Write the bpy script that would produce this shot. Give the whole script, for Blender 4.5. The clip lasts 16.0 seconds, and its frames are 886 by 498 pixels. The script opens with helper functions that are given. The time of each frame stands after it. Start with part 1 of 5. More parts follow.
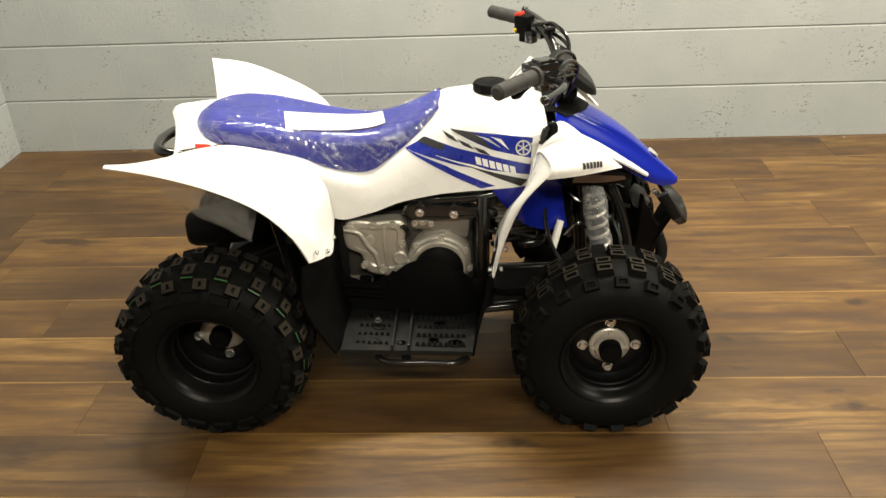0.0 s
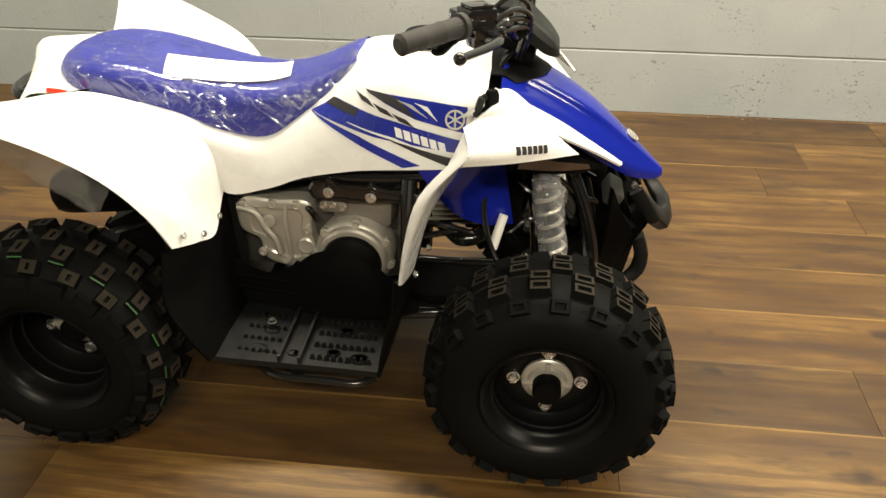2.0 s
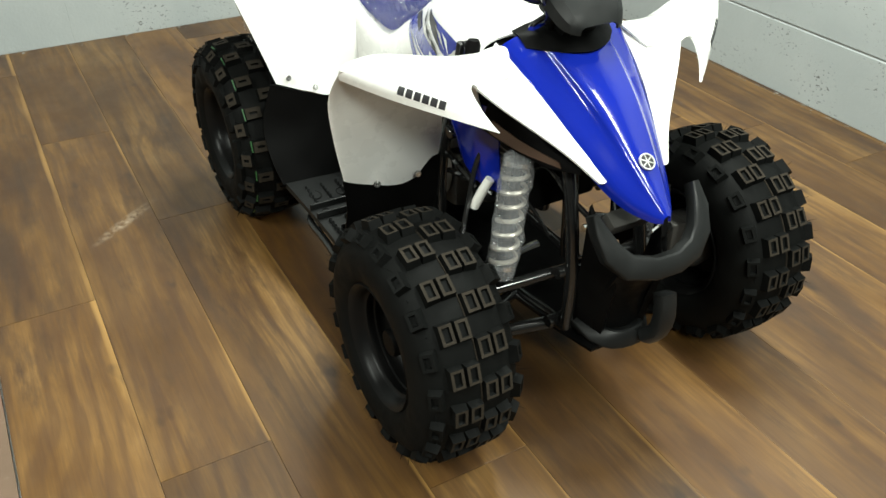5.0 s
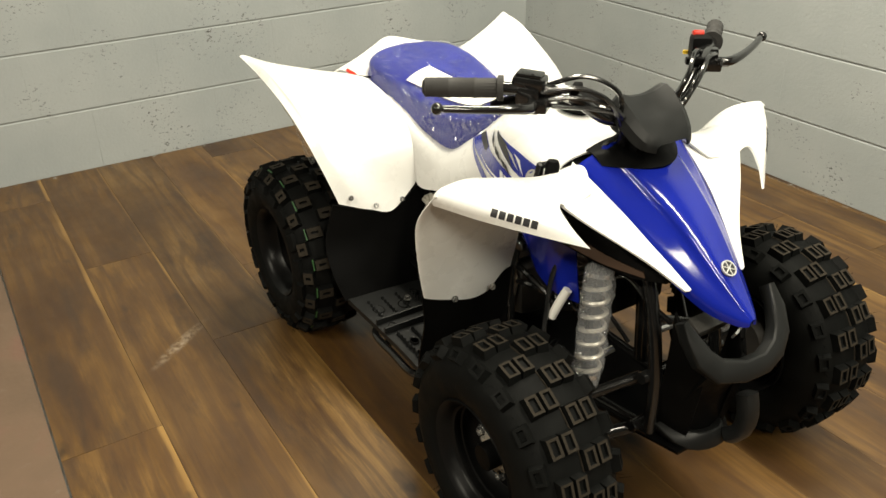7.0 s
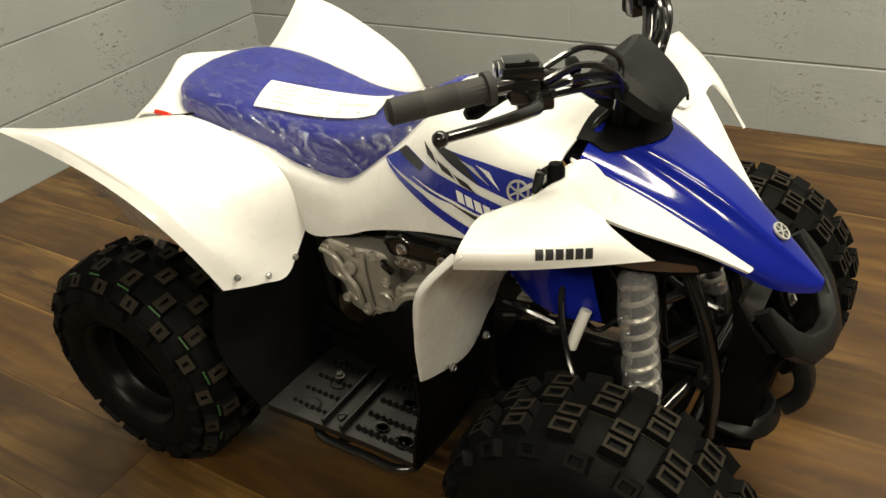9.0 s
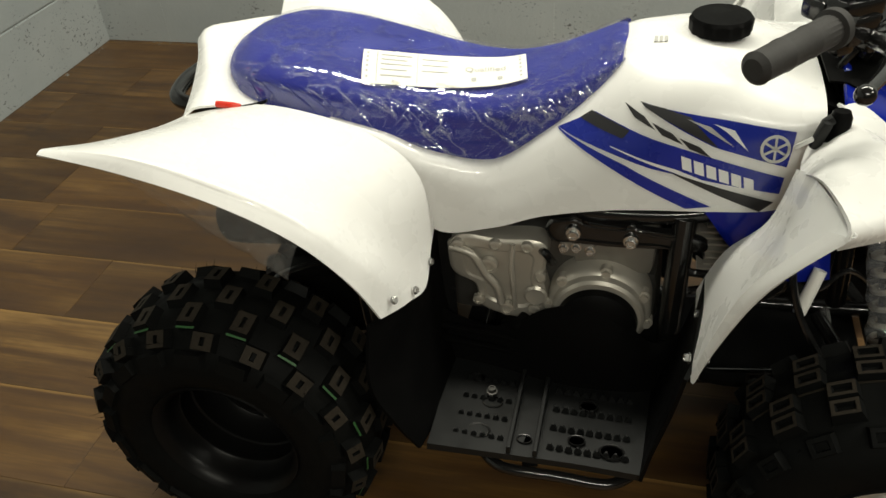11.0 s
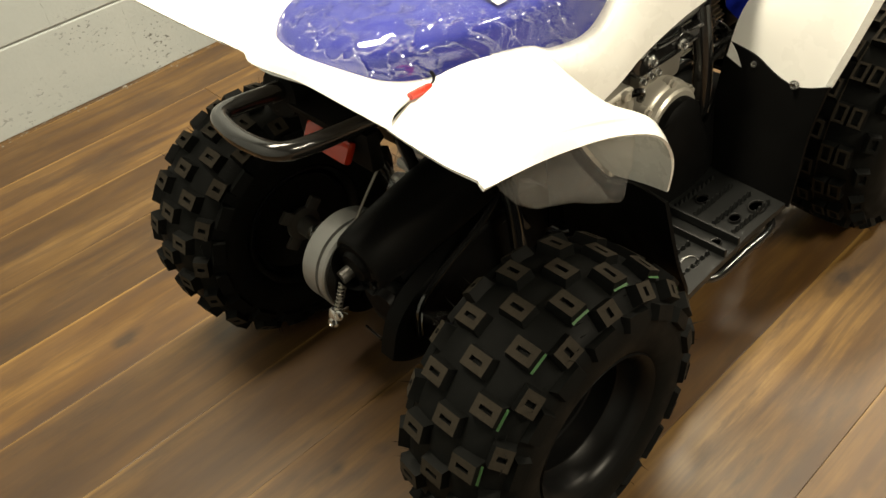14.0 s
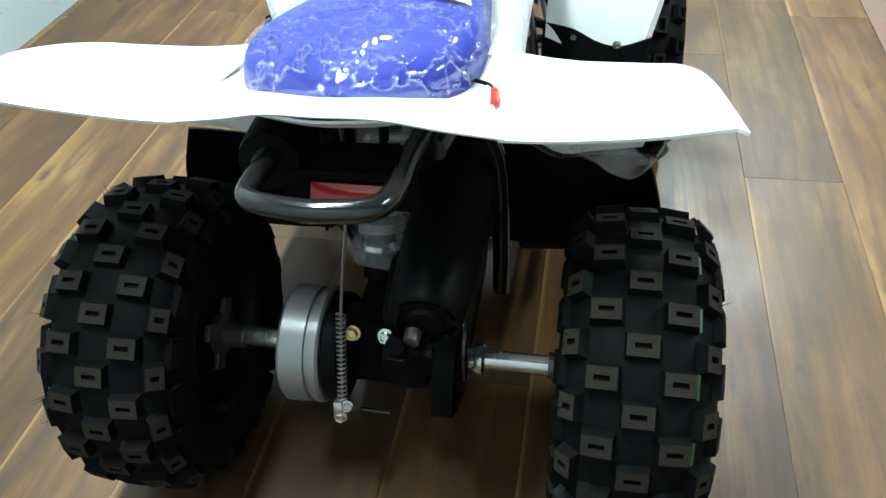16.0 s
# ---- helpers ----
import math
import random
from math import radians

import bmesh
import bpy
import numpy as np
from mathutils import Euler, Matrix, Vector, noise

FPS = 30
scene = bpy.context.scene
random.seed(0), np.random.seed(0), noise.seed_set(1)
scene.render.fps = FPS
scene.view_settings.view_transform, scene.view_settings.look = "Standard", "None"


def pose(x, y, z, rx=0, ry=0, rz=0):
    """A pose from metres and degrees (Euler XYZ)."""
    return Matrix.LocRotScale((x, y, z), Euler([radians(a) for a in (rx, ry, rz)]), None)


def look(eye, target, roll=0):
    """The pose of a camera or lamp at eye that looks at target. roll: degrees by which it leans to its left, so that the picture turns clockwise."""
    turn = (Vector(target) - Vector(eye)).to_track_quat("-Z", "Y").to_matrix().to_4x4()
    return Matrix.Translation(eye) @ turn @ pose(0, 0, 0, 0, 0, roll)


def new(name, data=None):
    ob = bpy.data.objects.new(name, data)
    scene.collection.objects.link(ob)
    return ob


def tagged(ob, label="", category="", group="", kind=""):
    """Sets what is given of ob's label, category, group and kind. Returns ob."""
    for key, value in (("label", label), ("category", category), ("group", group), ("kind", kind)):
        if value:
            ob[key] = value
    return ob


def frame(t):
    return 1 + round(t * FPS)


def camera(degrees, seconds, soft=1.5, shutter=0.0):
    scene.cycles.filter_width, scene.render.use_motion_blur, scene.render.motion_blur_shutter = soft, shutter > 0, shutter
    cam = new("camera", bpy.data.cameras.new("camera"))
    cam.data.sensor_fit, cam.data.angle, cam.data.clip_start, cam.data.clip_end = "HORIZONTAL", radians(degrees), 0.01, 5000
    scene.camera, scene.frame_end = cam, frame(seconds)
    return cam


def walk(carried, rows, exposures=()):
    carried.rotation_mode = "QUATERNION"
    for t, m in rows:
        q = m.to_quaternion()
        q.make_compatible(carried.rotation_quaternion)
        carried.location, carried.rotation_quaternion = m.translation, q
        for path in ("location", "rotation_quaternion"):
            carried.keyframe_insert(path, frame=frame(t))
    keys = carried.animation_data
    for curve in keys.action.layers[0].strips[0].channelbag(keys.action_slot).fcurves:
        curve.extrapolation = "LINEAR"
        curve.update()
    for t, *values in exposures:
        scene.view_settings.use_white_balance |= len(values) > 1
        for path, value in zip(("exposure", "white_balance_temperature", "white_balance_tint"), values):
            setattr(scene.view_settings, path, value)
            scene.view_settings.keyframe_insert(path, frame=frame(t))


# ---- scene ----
cam = camera(56.4, 16.0)
PATH = [
    (0, (0.164, -1.779, 1.246), (0.065, -0.028, 0.283), -2.4),
    (0.5, (0.22, -1.752, 1.224), (0.135, 0.009, 0.28), -1.4),
    (1, (0.268, -1.676, 1.163), (0.195, 0.092, 0.231), -0.7),
    (1.5, (0.33, -1.547, 1.115), (0.207, 0.198, 0.146), -0.7),
    (2, (0.381, -1.396, 1.12), (0.176, 0.291, 0.066), -0.1),
    (2.5, (0.613, -1.254, 1.087), (0.108, 0.361, 0.021), -1.1),
    (3, (0.852, -1.088, 1.095), (0.075, 0.374, -0.027), 1.1),
    (5.5, (1.368, -0.792, 1.106), (-0.148, -0.073, 0.019), -1.2),
    (6, (1.375, -0.797, 1.122), (-0.199, -0.114, 0.094), -2.3),
    (6.5, (1.331, -0.893, 1.164), (-0.21, -0.096, 0.169), -1.2),
    (7, (1.262, -0.953, 1.159), (-0.233, -0.034, 0.201), -1.1),
    (7.5, (1.166, -0.99, 1.148), (-0.236, 0.071, 0.196), -1.9),
    (8, (1.027, -0.977, 1.122), (-0.274, 0.202, 0.165), -3.9),
    (8.2, (0.961, -0.973, 1.12), (-0.284, 0.257, 0.152), -4.7),
    (10.5, (0.272, -1.026, 1.101), (-0.273, 0.441, -0.144), -6.4),
    (11, (0.105, -1.029, 1.094), (-0.347, 0.501, -0.111), -4.9),
    (11.5, (-0.039, -1.0, 1.128), (-0.425, 0.592, -0.019), -5.8),
    (12, (-0.216, -1.008, 1.136), (-0.369, 0.623, -0.011), -5.1),
    (12.5, (-0.401, -1.007, 1.108), (-0.28, 0.582, -0.101), -6.7),
    (13, (-0.577, -0.977, 1.075), (-0.204, 0.518, -0.2), -8.5),
    (13.7, (-0.843, -0.834, 1.07), (-0.043, 0.447, -0.242), -8.2),
    (14, (-0.906, -0.763, 1.059), (0.018, 0.43, -0.255), -8.3),
    (14.5, (-1.029, -0.628, 1.038), (0.115, 0.345, -0.282), -7.0),
    (15, (-1.114, -0.513, 1.01), (0.184, 0.274, -0.292), -7.1),
    (15.5, (-1.133, -0.374, 1.017), (0.263, 0.178, -0.305), -6.4),
    (16, (-1.138, -0.246, 1.014), (0.36, 0.087, -0.269), -3.7),
]
EXPOSURES = [
    (0.0, 0.65, 6850, 8),
    (3.2, 0.62, 7150, 8),
    (5.4, 0.75, 5600, -2),
    (6.2, 0.6, 5500, -2),
    (7.0, 0.36, 6800, 6),
    (8.2, 0.15, 7450, 7),
    (10.4, -0.3, 6350, 4),
    (12.6, -0.3, 6800, 6),
    (13.5, 0.65, 7100, 6),
    (14.0, 0.8, 7400, 6),
    (15.0, 1.0, 7600, 5),
    (15.5, 1.1, 6000, -3),
    (16.0, 1.05, 4950, -5),
]
walk(cam, [(t, look(eye, target, roll)) for t, eye, target, roll in PATH], EXPOSURES)

# ---------------------------------------------------------------- light
world = bpy.data.worlds.new("world")
scene.world = world
world.use_nodes = True
world.node_tree.nodes["Background"].inputs[0].default_value = (0.75, 0.85, 1.0, 1)
world.node_tree.nodes["Background"].inputs[1].default_value = 0.012
scene.view_settings.exposure = 0.0


def area_lamp(name, eye, target, sx, sy, watts, colour):
    data = bpy.data.lights.new(name, "AREA")
    data.shape, data.size, data.size_y, data.energy, data.color = "RECTANGLE", sx, sy, watts, colour
    ob = new(name, data)
    ob.matrix_world = look(eye, target)
    return ob


WARM = (1.0, 0.93, 0.80)
area_lamp("ceiling_lamp_rear", (-0.3, 0.45, 2.62), (-0.3, 0.45, 0), 1.5, 0.22, 65, WARM)
area_lamp("ceiling_lamp_front", (1.7, 0.45, 2.62), (1.7, 0.45, 0), 1.5, 0.22, 56, WARM)
# Added side fill that brightens the near flank; no known fixture there.
area_lamp("fill_lamp_aisle", (0.6, -2.9, 2.62), (0.6, -2.9, 0), 1.5, 0.22, 82, WARM)
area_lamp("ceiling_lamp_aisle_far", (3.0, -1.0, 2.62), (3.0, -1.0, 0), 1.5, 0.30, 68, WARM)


# ---------------------------------------------------------------- materials
def node_mat(name):
    m = bpy.data.materials.new(name)
    m.use_nodes = True
    nt = m.node_tree
    return m, nt.nodes, nt.links, nt.nodes["Principled BSDF"]


def noise_node(n, l, vec, scale, detail=4, rough=0.55):
    t = n.new("ShaderNodeTexNoise")
    t.inputs["Scale"].default_value = scale
    t.inputs["Detail"].default_value = detail
    t.inputs["Roughness"].default_value = rough
    if vec is not None:
        l.new(vec, t.inputs["Vector"])
    return t.outputs["Fac"]


def ramp(n, l, fac, stops):
    r = n.new("ShaderNodeValToRGB")
    e = r.color_ramp.elements
    while len(e) < len(stops):
        e.new(0.5)
    for el, (p, c) in zip(e, stops):
        el.position = p
        el.color = (*c, 1) if len(c) == 3 else c
    l.new(fac, r.inputs[0])
    return r.outputs[0]


def grey(v):
    return (v, v, v)


def bump(n, l, bsdf, height, strength, distance):
    b = n.new("ShaderNodeBump")
    b.inputs["Strength"].default_value = strength
    b.inputs["Distance"].default_value = distance
    l.new(height, b.inputs["Height"])
    l.new(b.outputs[0], bsdf.inputs["Normal"])
    return b


def mix_colour(n, l, fac, a, b, mode="MIX"):
    m = n.new("ShaderNodeMix")
    m.data_type = "RGBA"
    m.blend_type = mode
    for sock, v in ((m.inputs[0], fac), (m.inputs[6], a), (m.inputs[7], b)):
        if isinstance(v, (int, float)):
            sock.default_value = v
        elif isinstance(v, tuple):
            sock.default_value = (*v, 1)
        else:
            l.new(v, sock)
    return m.outputs[2]


def surface(name, colour, rough, metal=0.0, coat=0.0, vary=0.12, grain=60.0, relief=0.05, depth=0.001, rough_vary=0.12, spec=0.5):
    """A surface with broad and fine variation in tone, gloss and relief."""
    m, n, l, b = node_mat(name)
    co = n.new("ShaderNodeTexCoord").outputs["Object"]
    broad = noise_node(n, l, co, 9.0, 3)
    fine = noise_node(n, l, co, grain, 5)
    lo = tuple(c * (1 - vary) for c in colour)
    hi = tuple(min(1.0, c * (1 + vary)) for c in colour)
    tone = ramp(n, l, broad, [(0.3, lo), (0.7, hi)])
    l.new(mix_colour(n, l, vary, tone, ramp(n, l, fine, [(0.35, lo), (0.65, hi)])), b.inputs["Base Color"])
    l.new(ramp(n, l, noise_node(n, l, co, 22.0, 5), [(0.3, grey(max(0.02, rough - rough_vary))), (0.7, grey(min(1, rough + rough_vary)))]), b.inputs["Roughness"])
    b.inputs["Metallic"].default_value = metal
    b.inputs["Coat Weight"].default_value = coat
    b.inputs["Coat Roughness"].default_value = 0.08
    b.inputs["Specular IOR Level"].default_value = spec
    if relief:
        bump(n, l, b, fine, relief, depth)
    return m


def let_through(m, colour, share):
    """Thin moulded plastic: some light comes through it."""
    n, l = m.node_tree.nodes, m.node_tree.links
    t = n.new("ShaderNodeBsdfTranslucent")
    t.inputs[0].default_value = (*colour, 1)
    mx = n.new("ShaderNodeMixShader")
    mx.inputs[0].default_value = share
    l.new(n["Principled BSDF"].outputs[0], mx.inputs[1])
    l.new(t.outputs[0], mx.inputs[2])
    l.new(mx.outputs[0], n["Material Output"].inputs["Surface"])


WHITE = surface("white_plastic", (0.87, 0.87, 0.85), 0.28, coat=0.25, vary=0.02, grain=300, relief=0.02, rough_vary=0.05)
let_through(WHITE, (0.85, 0.85, 0.80), 0.12)
BLUE = surface("blue_plastic", (0.0065, 0.015, 0.245), 0.11, coat=0.0, vary=0.06, grain=300, relief=0.015, rough_vary=0.03)
BLACK = surface("black_plastic", (0.0030, 0.0030, 0.0030), 0.50, spec=0.06, vary=0.2, grain=420, relief=0.15, depth=0.0006)
GLOSS = surface("black_gloss_paint", (0.008, 0.008, 0.008), 0.16, coat=0.3, vary=0.1, relief=0.01, rough_vary=0.06)
RIM = surface("satin_black_rim", (0.005, 0.005, 0.005), 0.36, spec=0.14, vary=0.1, relief=0.01, rough_vary=0.06)
COWL = surface("charcoal_plastic", (0.0075, 0.008, 0.008), 0.42, spec=0.22, vary=0.12, grain=500, relief=0.1, depth=0.0004)
RUBBER = surface("tyre_rubber", (0.0040, 0.0043, 0.0041), 0.64, spec=0.07, vary=0.25, grain=150, relief=0.25, depth=0.0008, rough_vary=0.15)
GRIP = surface("grip_rubber", (0.020, 0.019, 0.018), 0.7, vary=0.2, grain=260, relief=0.3, depth=0.0006)
ALUMINIUM = surface("cast_aluminium", (0.47, 0.445, 0.39), 0.36, metal=0.5, vary=0.06, grain=700, relief=0.05, depth=0.0003, rough_vary=0.05)
GREY_CAST = surface("grey_cast_metal", (0.22, 0.205, 0.18), 0.42, metal=0.5, vary=0.08, grain=600, relief=0.08, depth=0.0004, rough_vary=0.06)
DARK_CAST = surface("dark_cast_metal", (0.085, 0.082, 0.076), 0.45, metal=0.6, vary=0.2, grain=200, relief=0.15)
STEEL = surface("bright_steel", (0.60, 0.60, 0.59), 0.17, metal=0.9, vary=0.08, grain=200, relief=0.04)
BRASS = surface("yellow_zinc", (0.6, 0.45, 0.2), 0.35, metal=1.0, vary=0.1)
DRUM = surface("brake_drum_metal", (0.27, 0.27, 0.265), 0.36, metal=0.5, vary=0.1, grain=120, relief=0.08)
DUST = surface("mortar_dust", (0.17, 0.155, 0.13), 0.9, vary=0.25, grain=200, relief=0.3)
LAMP_RED = surface("dark_red_lens", (0.30, 0.020, 0.007), 0.12, vary=0.1, relief=0.0)
RED = surface("red_plastic", (0.55, 0.03, 0.015), 0.35, vary=0.1)
YELLOW = surface("yellow_plastic", (0.65, 0.42, 0.02), 0.4, vary=0.1)
ORANGE = surface("orange_label", (0.75, 0.22, 0.03), 0.45, vary=0.08)
PAPER = surface("paper_label", (0.78, 0.77, 0.72), 0.7, vary=0.04)
INK = surface("printed_ink", (0.02, 0.02, 0.022), 0.45, vary=0.1)
GREYINK = surface("grey_print", (0.42, 0.42, 0.40), 0.6, vary=0.1)
SILVER = surface("silver_print", (0.55, 0.55, 0.53), 0.4, metal=0.4, vary=0.05)
DECAL = surface("blue_decal", (0.010, 0.022, 0.27), 0.25, coat=0.3, vary=0.05, relief=0.0)
GREEN = surface("green_paint_mark", (0.022, 0.085, 0.022), 0.6, vary=0.2)
TANMARK = surface("worn_rubber_top", (0.024, 0.020, 0.015), 0.8, spec=0.10, vary=0.35, grain=200, relief=0.2)
MORTAR = surface("painted_mortar", (0.33, 0.345, 0.34), 0.6, vary=0.12, grain=120, relief=0.4, depth=0.003)
# Two coats for unseen surfaces, kept dark to cut bounced light.
PLAIN = surface("unseen_wall_paint", (0.13, 0.135, 0.135), 0.65, vary=0.05, grain=60, relief=0.1)
CEILING = surface("unseen_ceiling_paint", (0.20, 0.20, 0.195), 0.8, vary=0.05)


def clear_film(name, tint, gloss_lo, gloss_hi, scale, white=0.0):
    """Thin clear film: lets light through and mirrors it on its creases."""
    m, n, l, b = node_mat(name)
    out = n["Material Output"]
    co = n.new("ShaderNodeTexCoord").outputs["Object"]
    mp = n.new("ShaderNodeMapping")
    mp.inputs["Scale"].default_value = (0.42, 1.1, 1.1)
    mp.inputs["Rotation"].default_value = (0.3, 0.6, 1.05)
    l.new(co, mp.inputs[0])
    warp = n.new("ShaderNodeTexNoise")
    warp.inputs["Scale"].default_value = scale * 0.35
    warp.inputs["Detail"].default_value = 3
    l.new(mp.outputs[0], warp.inputs["Vector"])
    def ridge(turn, scale_, width):
        """Long thin creases along one direction."""
        m2 = n.new("ShaderNodeMapping")
        m2.vector_type = "TEXTURE"
        m2.inputs["Scale"].default_value = (4.0, 0.8, 0.8)
        m2.inputs["Rotation"].default_value = turn
        l.new(co, m2.inputs[0])
        vm = n.new("ShaderNodeVectorMath")
        vm.operation = "MULTIPLY_ADD"
        vm.inputs[1].default_value = (0.05, 0.05, 0.05)
        l.new(warp.outputs["Color"], vm.inputs[0])
        l.new(m2.outputs[0], vm.inputs[2])
        a = n.new("ShaderNodeMath")
        a.operation = "SUBTRACT"
        a.inputs[1].default_value = 0.5
        l.new(noise_node(n, l, vm.outputs[0], scale_, 2, 0.5), a.inputs[0])
        c = n.new("ShaderNodeMath")
        c.operation = "ABSOLUTE"
        l.new(a.outputs[0], c.inputs[0])
        return ramp(n, l, c.outputs[0], [(0.0, grey(1)), (width, grey(0))])
    fold = ridge((0.0, 0.75, 0.35), scale * 0.8, 0.050)
    fine = ridge((0.0, -0.85, -0.5), scale * 1.4, 0.045)
    fine = mix_colour(n, l, 1.0, fine, ramp(n, l, noise_node(n, l, co, 9, 2), [(0.42, grey(0)), (0.58, grey(1))]), "MULTIPLY")
    add = n.new("ShaderNodeMath")
    add.operation = "MULTIPLY_ADD"
    add.inputs[1].default_value = 0.7
    l.new(fine, add.inputs[0])
    l.new(fold, add.inputs[2])
    gl = n.new("ShaderNodeBsdfGlossy")
    gl.inputs["Roughness"].default_value = 0.06
    bp = n.new("ShaderNodeBump")
    bp.inputs["Strength"].default_value = 1.0
    bp.inputs["Distance"].default_value = 0.015
    l.new(add.outputs[0], bp.inputs["Height"])
    l.new(bp.outputs[0], gl.inputs["Normal"])
    tr = n.new("ShaderNodeBsdfTransparent")
    tr.inputs[0].default_value = (*tint, 1)
    milky = n.new("ShaderNodeBsdfDiffuse")
    milky.inputs[0].default_value = (0.8, 0.82, 0.85, 1)
    m0 = n.new("ShaderNodeMixShader")
    m0.inputs[0].default_value = white
    l.new(tr.outputs[0], m0.inputs[1])
    l.new(milky.outputs[0], m0.inputs[2])
    m1 = n.new("ShaderNodeMixShader")
    l.new(ramp(n, l, add.outputs[0], [(0.30, grey(gloss_lo)), (0.95, grey(gloss_hi))]), m1.inputs[0])
    l.new(m0.outputs[0], m1.inputs[1])
    l.new(gl.outputs[0], m1.inputs[2])
    l.new(m1.outputs[0], out.inputs["Surface"])
    return m


SLEEVE = clear_film("clear_sleeve", (0.95, 0.95, 0.95), 0.05, 0.30, 40, 0.13)
FILM = clear_film("clear_wrap", (0.98, 0.98, 0.985), 0.11, 0.32, 34, 0.02)
BAG = clear_film("protective_bag", (0.975, 0.965, 0.945), 0.02, 0.06, 26, 0.045)


def seat_vinyl():
    m, n, l, b = node_mat("blue_seat_vinyl")
    co = n.new("ShaderNodeTexCoord").outputs["Object"]
    l.new(ramp(n, l, noise_node(n, l, co, 14, 4), [(0.3, (0.013, 0.020, 0.235)), (0.7, (0.018, 0.027, 0.295))]), b.inputs["Base Color"])
    b.inputs["Roughness"].default_value = 0.5
    b.inputs["Specular IOR Level"].default_value = 0.15
    bump(n, l, b, noise_node(n, l, co, 350, 3), 0.2, 0.0006)
    return m


SEAT = seat_vinyl()


def lens_plastic():
    m, n, l, b = node_mat("smoked_lens_reflection")
    # Brown base colour paints in the warm reflections of the smoked lens.
    b.inputs["Base Color"].default_value = (0.055, 0.034, 0.024, 1)
    b.inputs["Roughness"].default_value = 0.10
    b.inputs["Coat Weight"].default_value = 0.6
    return m


LENS = lens_plastic()


def wood():
    m, n, l, b = node_mat("walnut_laminate")
    co = n.new("ShaderNodeTexCoord").outputs["Object"]
    rnd = n.new("ShaderNodeObjectInfo").outputs["Random"]
    off = n.new("ShaderNodeCombineXYZ")
    for i, k in enumerate((37.0, 11.0, 5.0)):
        q = n.new("ShaderNodeMath")
        q.operation = "MULTIPLY"
        q.inputs[1].default_value = k
        l.new(rnd, q.inputs[0])
        l.new(q.outputs[0], off.inputs[i])
    v = n.new("ShaderNodeVectorMath")
    l.new(co, v.inputs[0])
    l.new(off.outputs[0], v.inputs[1])

    def stretched(sx, sy):
        mp = n.new("ShaderNodeMapping")
        mp.inputs["Scale"].default_value = (sx, sy, 1)
        l.new(v.outputs[0], mp.inputs[0])
        return mp.outputs[0]

    flow = noise_node(n, l, stretched(1.5, 5.5), 1.0, 5, 0.62)
    patch = noise_node(n, l, stretched(1.9, 9.0), 1.0, 6, 0.68)
    streak = noise_node(n, l, stretched(2.2, 42.0), 1.0, 4, 0.6)
    knot = noise_node(n, l, stretched(5.5, 11.0), 1.0, 3, 0.5)
    w = n.new("ShaderNodeTexWave")
    w.wave_type, w.bands_direction = "BANDS", "Y"
    w.inputs["Scale"].default_value = 1.0
    w.inputs["Distortion"].default_value = 22.0
    w.inputs["Detail"].default_value = 3
    w.inputs["Detail Scale"].default_value = 0.7
    l.new(stretched(1.3, 6.0), w.inputs["Vector"])
    fibre = noise_node(n, l, stretched(9.0, 200.0), 1.0, 4, 0.6)
    base = ramp(n, l, flow, [(0.30, (0.043, 0.0195, 0.0050)), (0.44, (0.087, 0.0425, 0.0100)), (0.56, (0.130, 0.069, 0.0185)), (0.70, (0.225, 0.130, 0.0410))])
    base = mix_colour(n, l, ramp(n, l, w.outputs["Fac"], [(0.50, grey(0)), (0.92, grey(0.46))]), base, (0.050, 0.024, 0.010))
    base = mix_colour(n, l, ramp(n, l, patch, [(0.53, grey(0)), (0.66, grey(0.85))]), base, (0.036, 0.019, 0.0095))
    base = mix_colour(n, l, ramp(n, l, knot, [(0.665, grey(0)), (0.74, grey(0.85))]), base, (0.020, 0.011, 0.006))
    base = mix_colour(n, l, ramp(n, l, fibre, [(0.34, grey(0.36)), (0.60, grey(0))]), base, (0.05, 0.026, 0.011))
    base = mix_colour(n, l, ramp(n, l, streak, [(0.50, grey(0)), (0.66, grey(0.55))]), base, (0.046, 0.021, 0.008))
    sep = n.new("ShaderNodeSeparateXYZ")
    l.new(co, sep.inputs[0])
    edge = n.new("ShaderNodeMath")
    edge.operation = "ADD"
    l.new(sep.outputs[1], edge.inputs[0])
    wob = n.new("ShaderNodeMath")
    wob.operation = "MULTIPLY"
    wob.inputs[1].default_value = 0.012
    l.new(noise_node(n, l, stretched(2.6, 4.0), 1.0, 3), wob.inputs[0])
    l.new(wob.outputs[0], edge.inputs[1])
    rim = ramp(n, l, edge.outputs[0], [(0.0950, grey(0)), (0.0990, grey(0.55))])
    rim = mix_colour(n, l, 1.0, rim, ramp(n, l, noise_node(n, l, stretched(1.4, 0.1), 1.0, 2), [(0.38, grey(0.0)), (0.60, grey(1))]), "MULTIPLY")
    base = mix_colour(n, l, rim, base, (0.35, 0.205, 0.060))
    shade = ramp(n, l, rnd, [(0.0, grey(0.78)), (0.5, grey(0.98)), (1.0, grey(1.2))])
    base = mix_colour(n, l, 1.0, base, shade, "MULTIPLY")
    dust = noise_node(n, l, co, 16, 6, 0.7)
    base = mix_colour(n, l, ramp(n, l, dust, [(0.66, grey(0)), (0.80, grey(0.16))]), base, (0.24, 0.21, 0.17))
    where = n.new("ShaderNodeMapping")
    where.vector_type = "TEXTURE"
    where.inputs["Location"].default_value = (-0.487, -0.632, 0.0)
    where.inputs["Rotation"].default_value = (0, 0, 2.26)
    where.inputs["Scale"].default_value = (0.125, 0.020, 1.0)
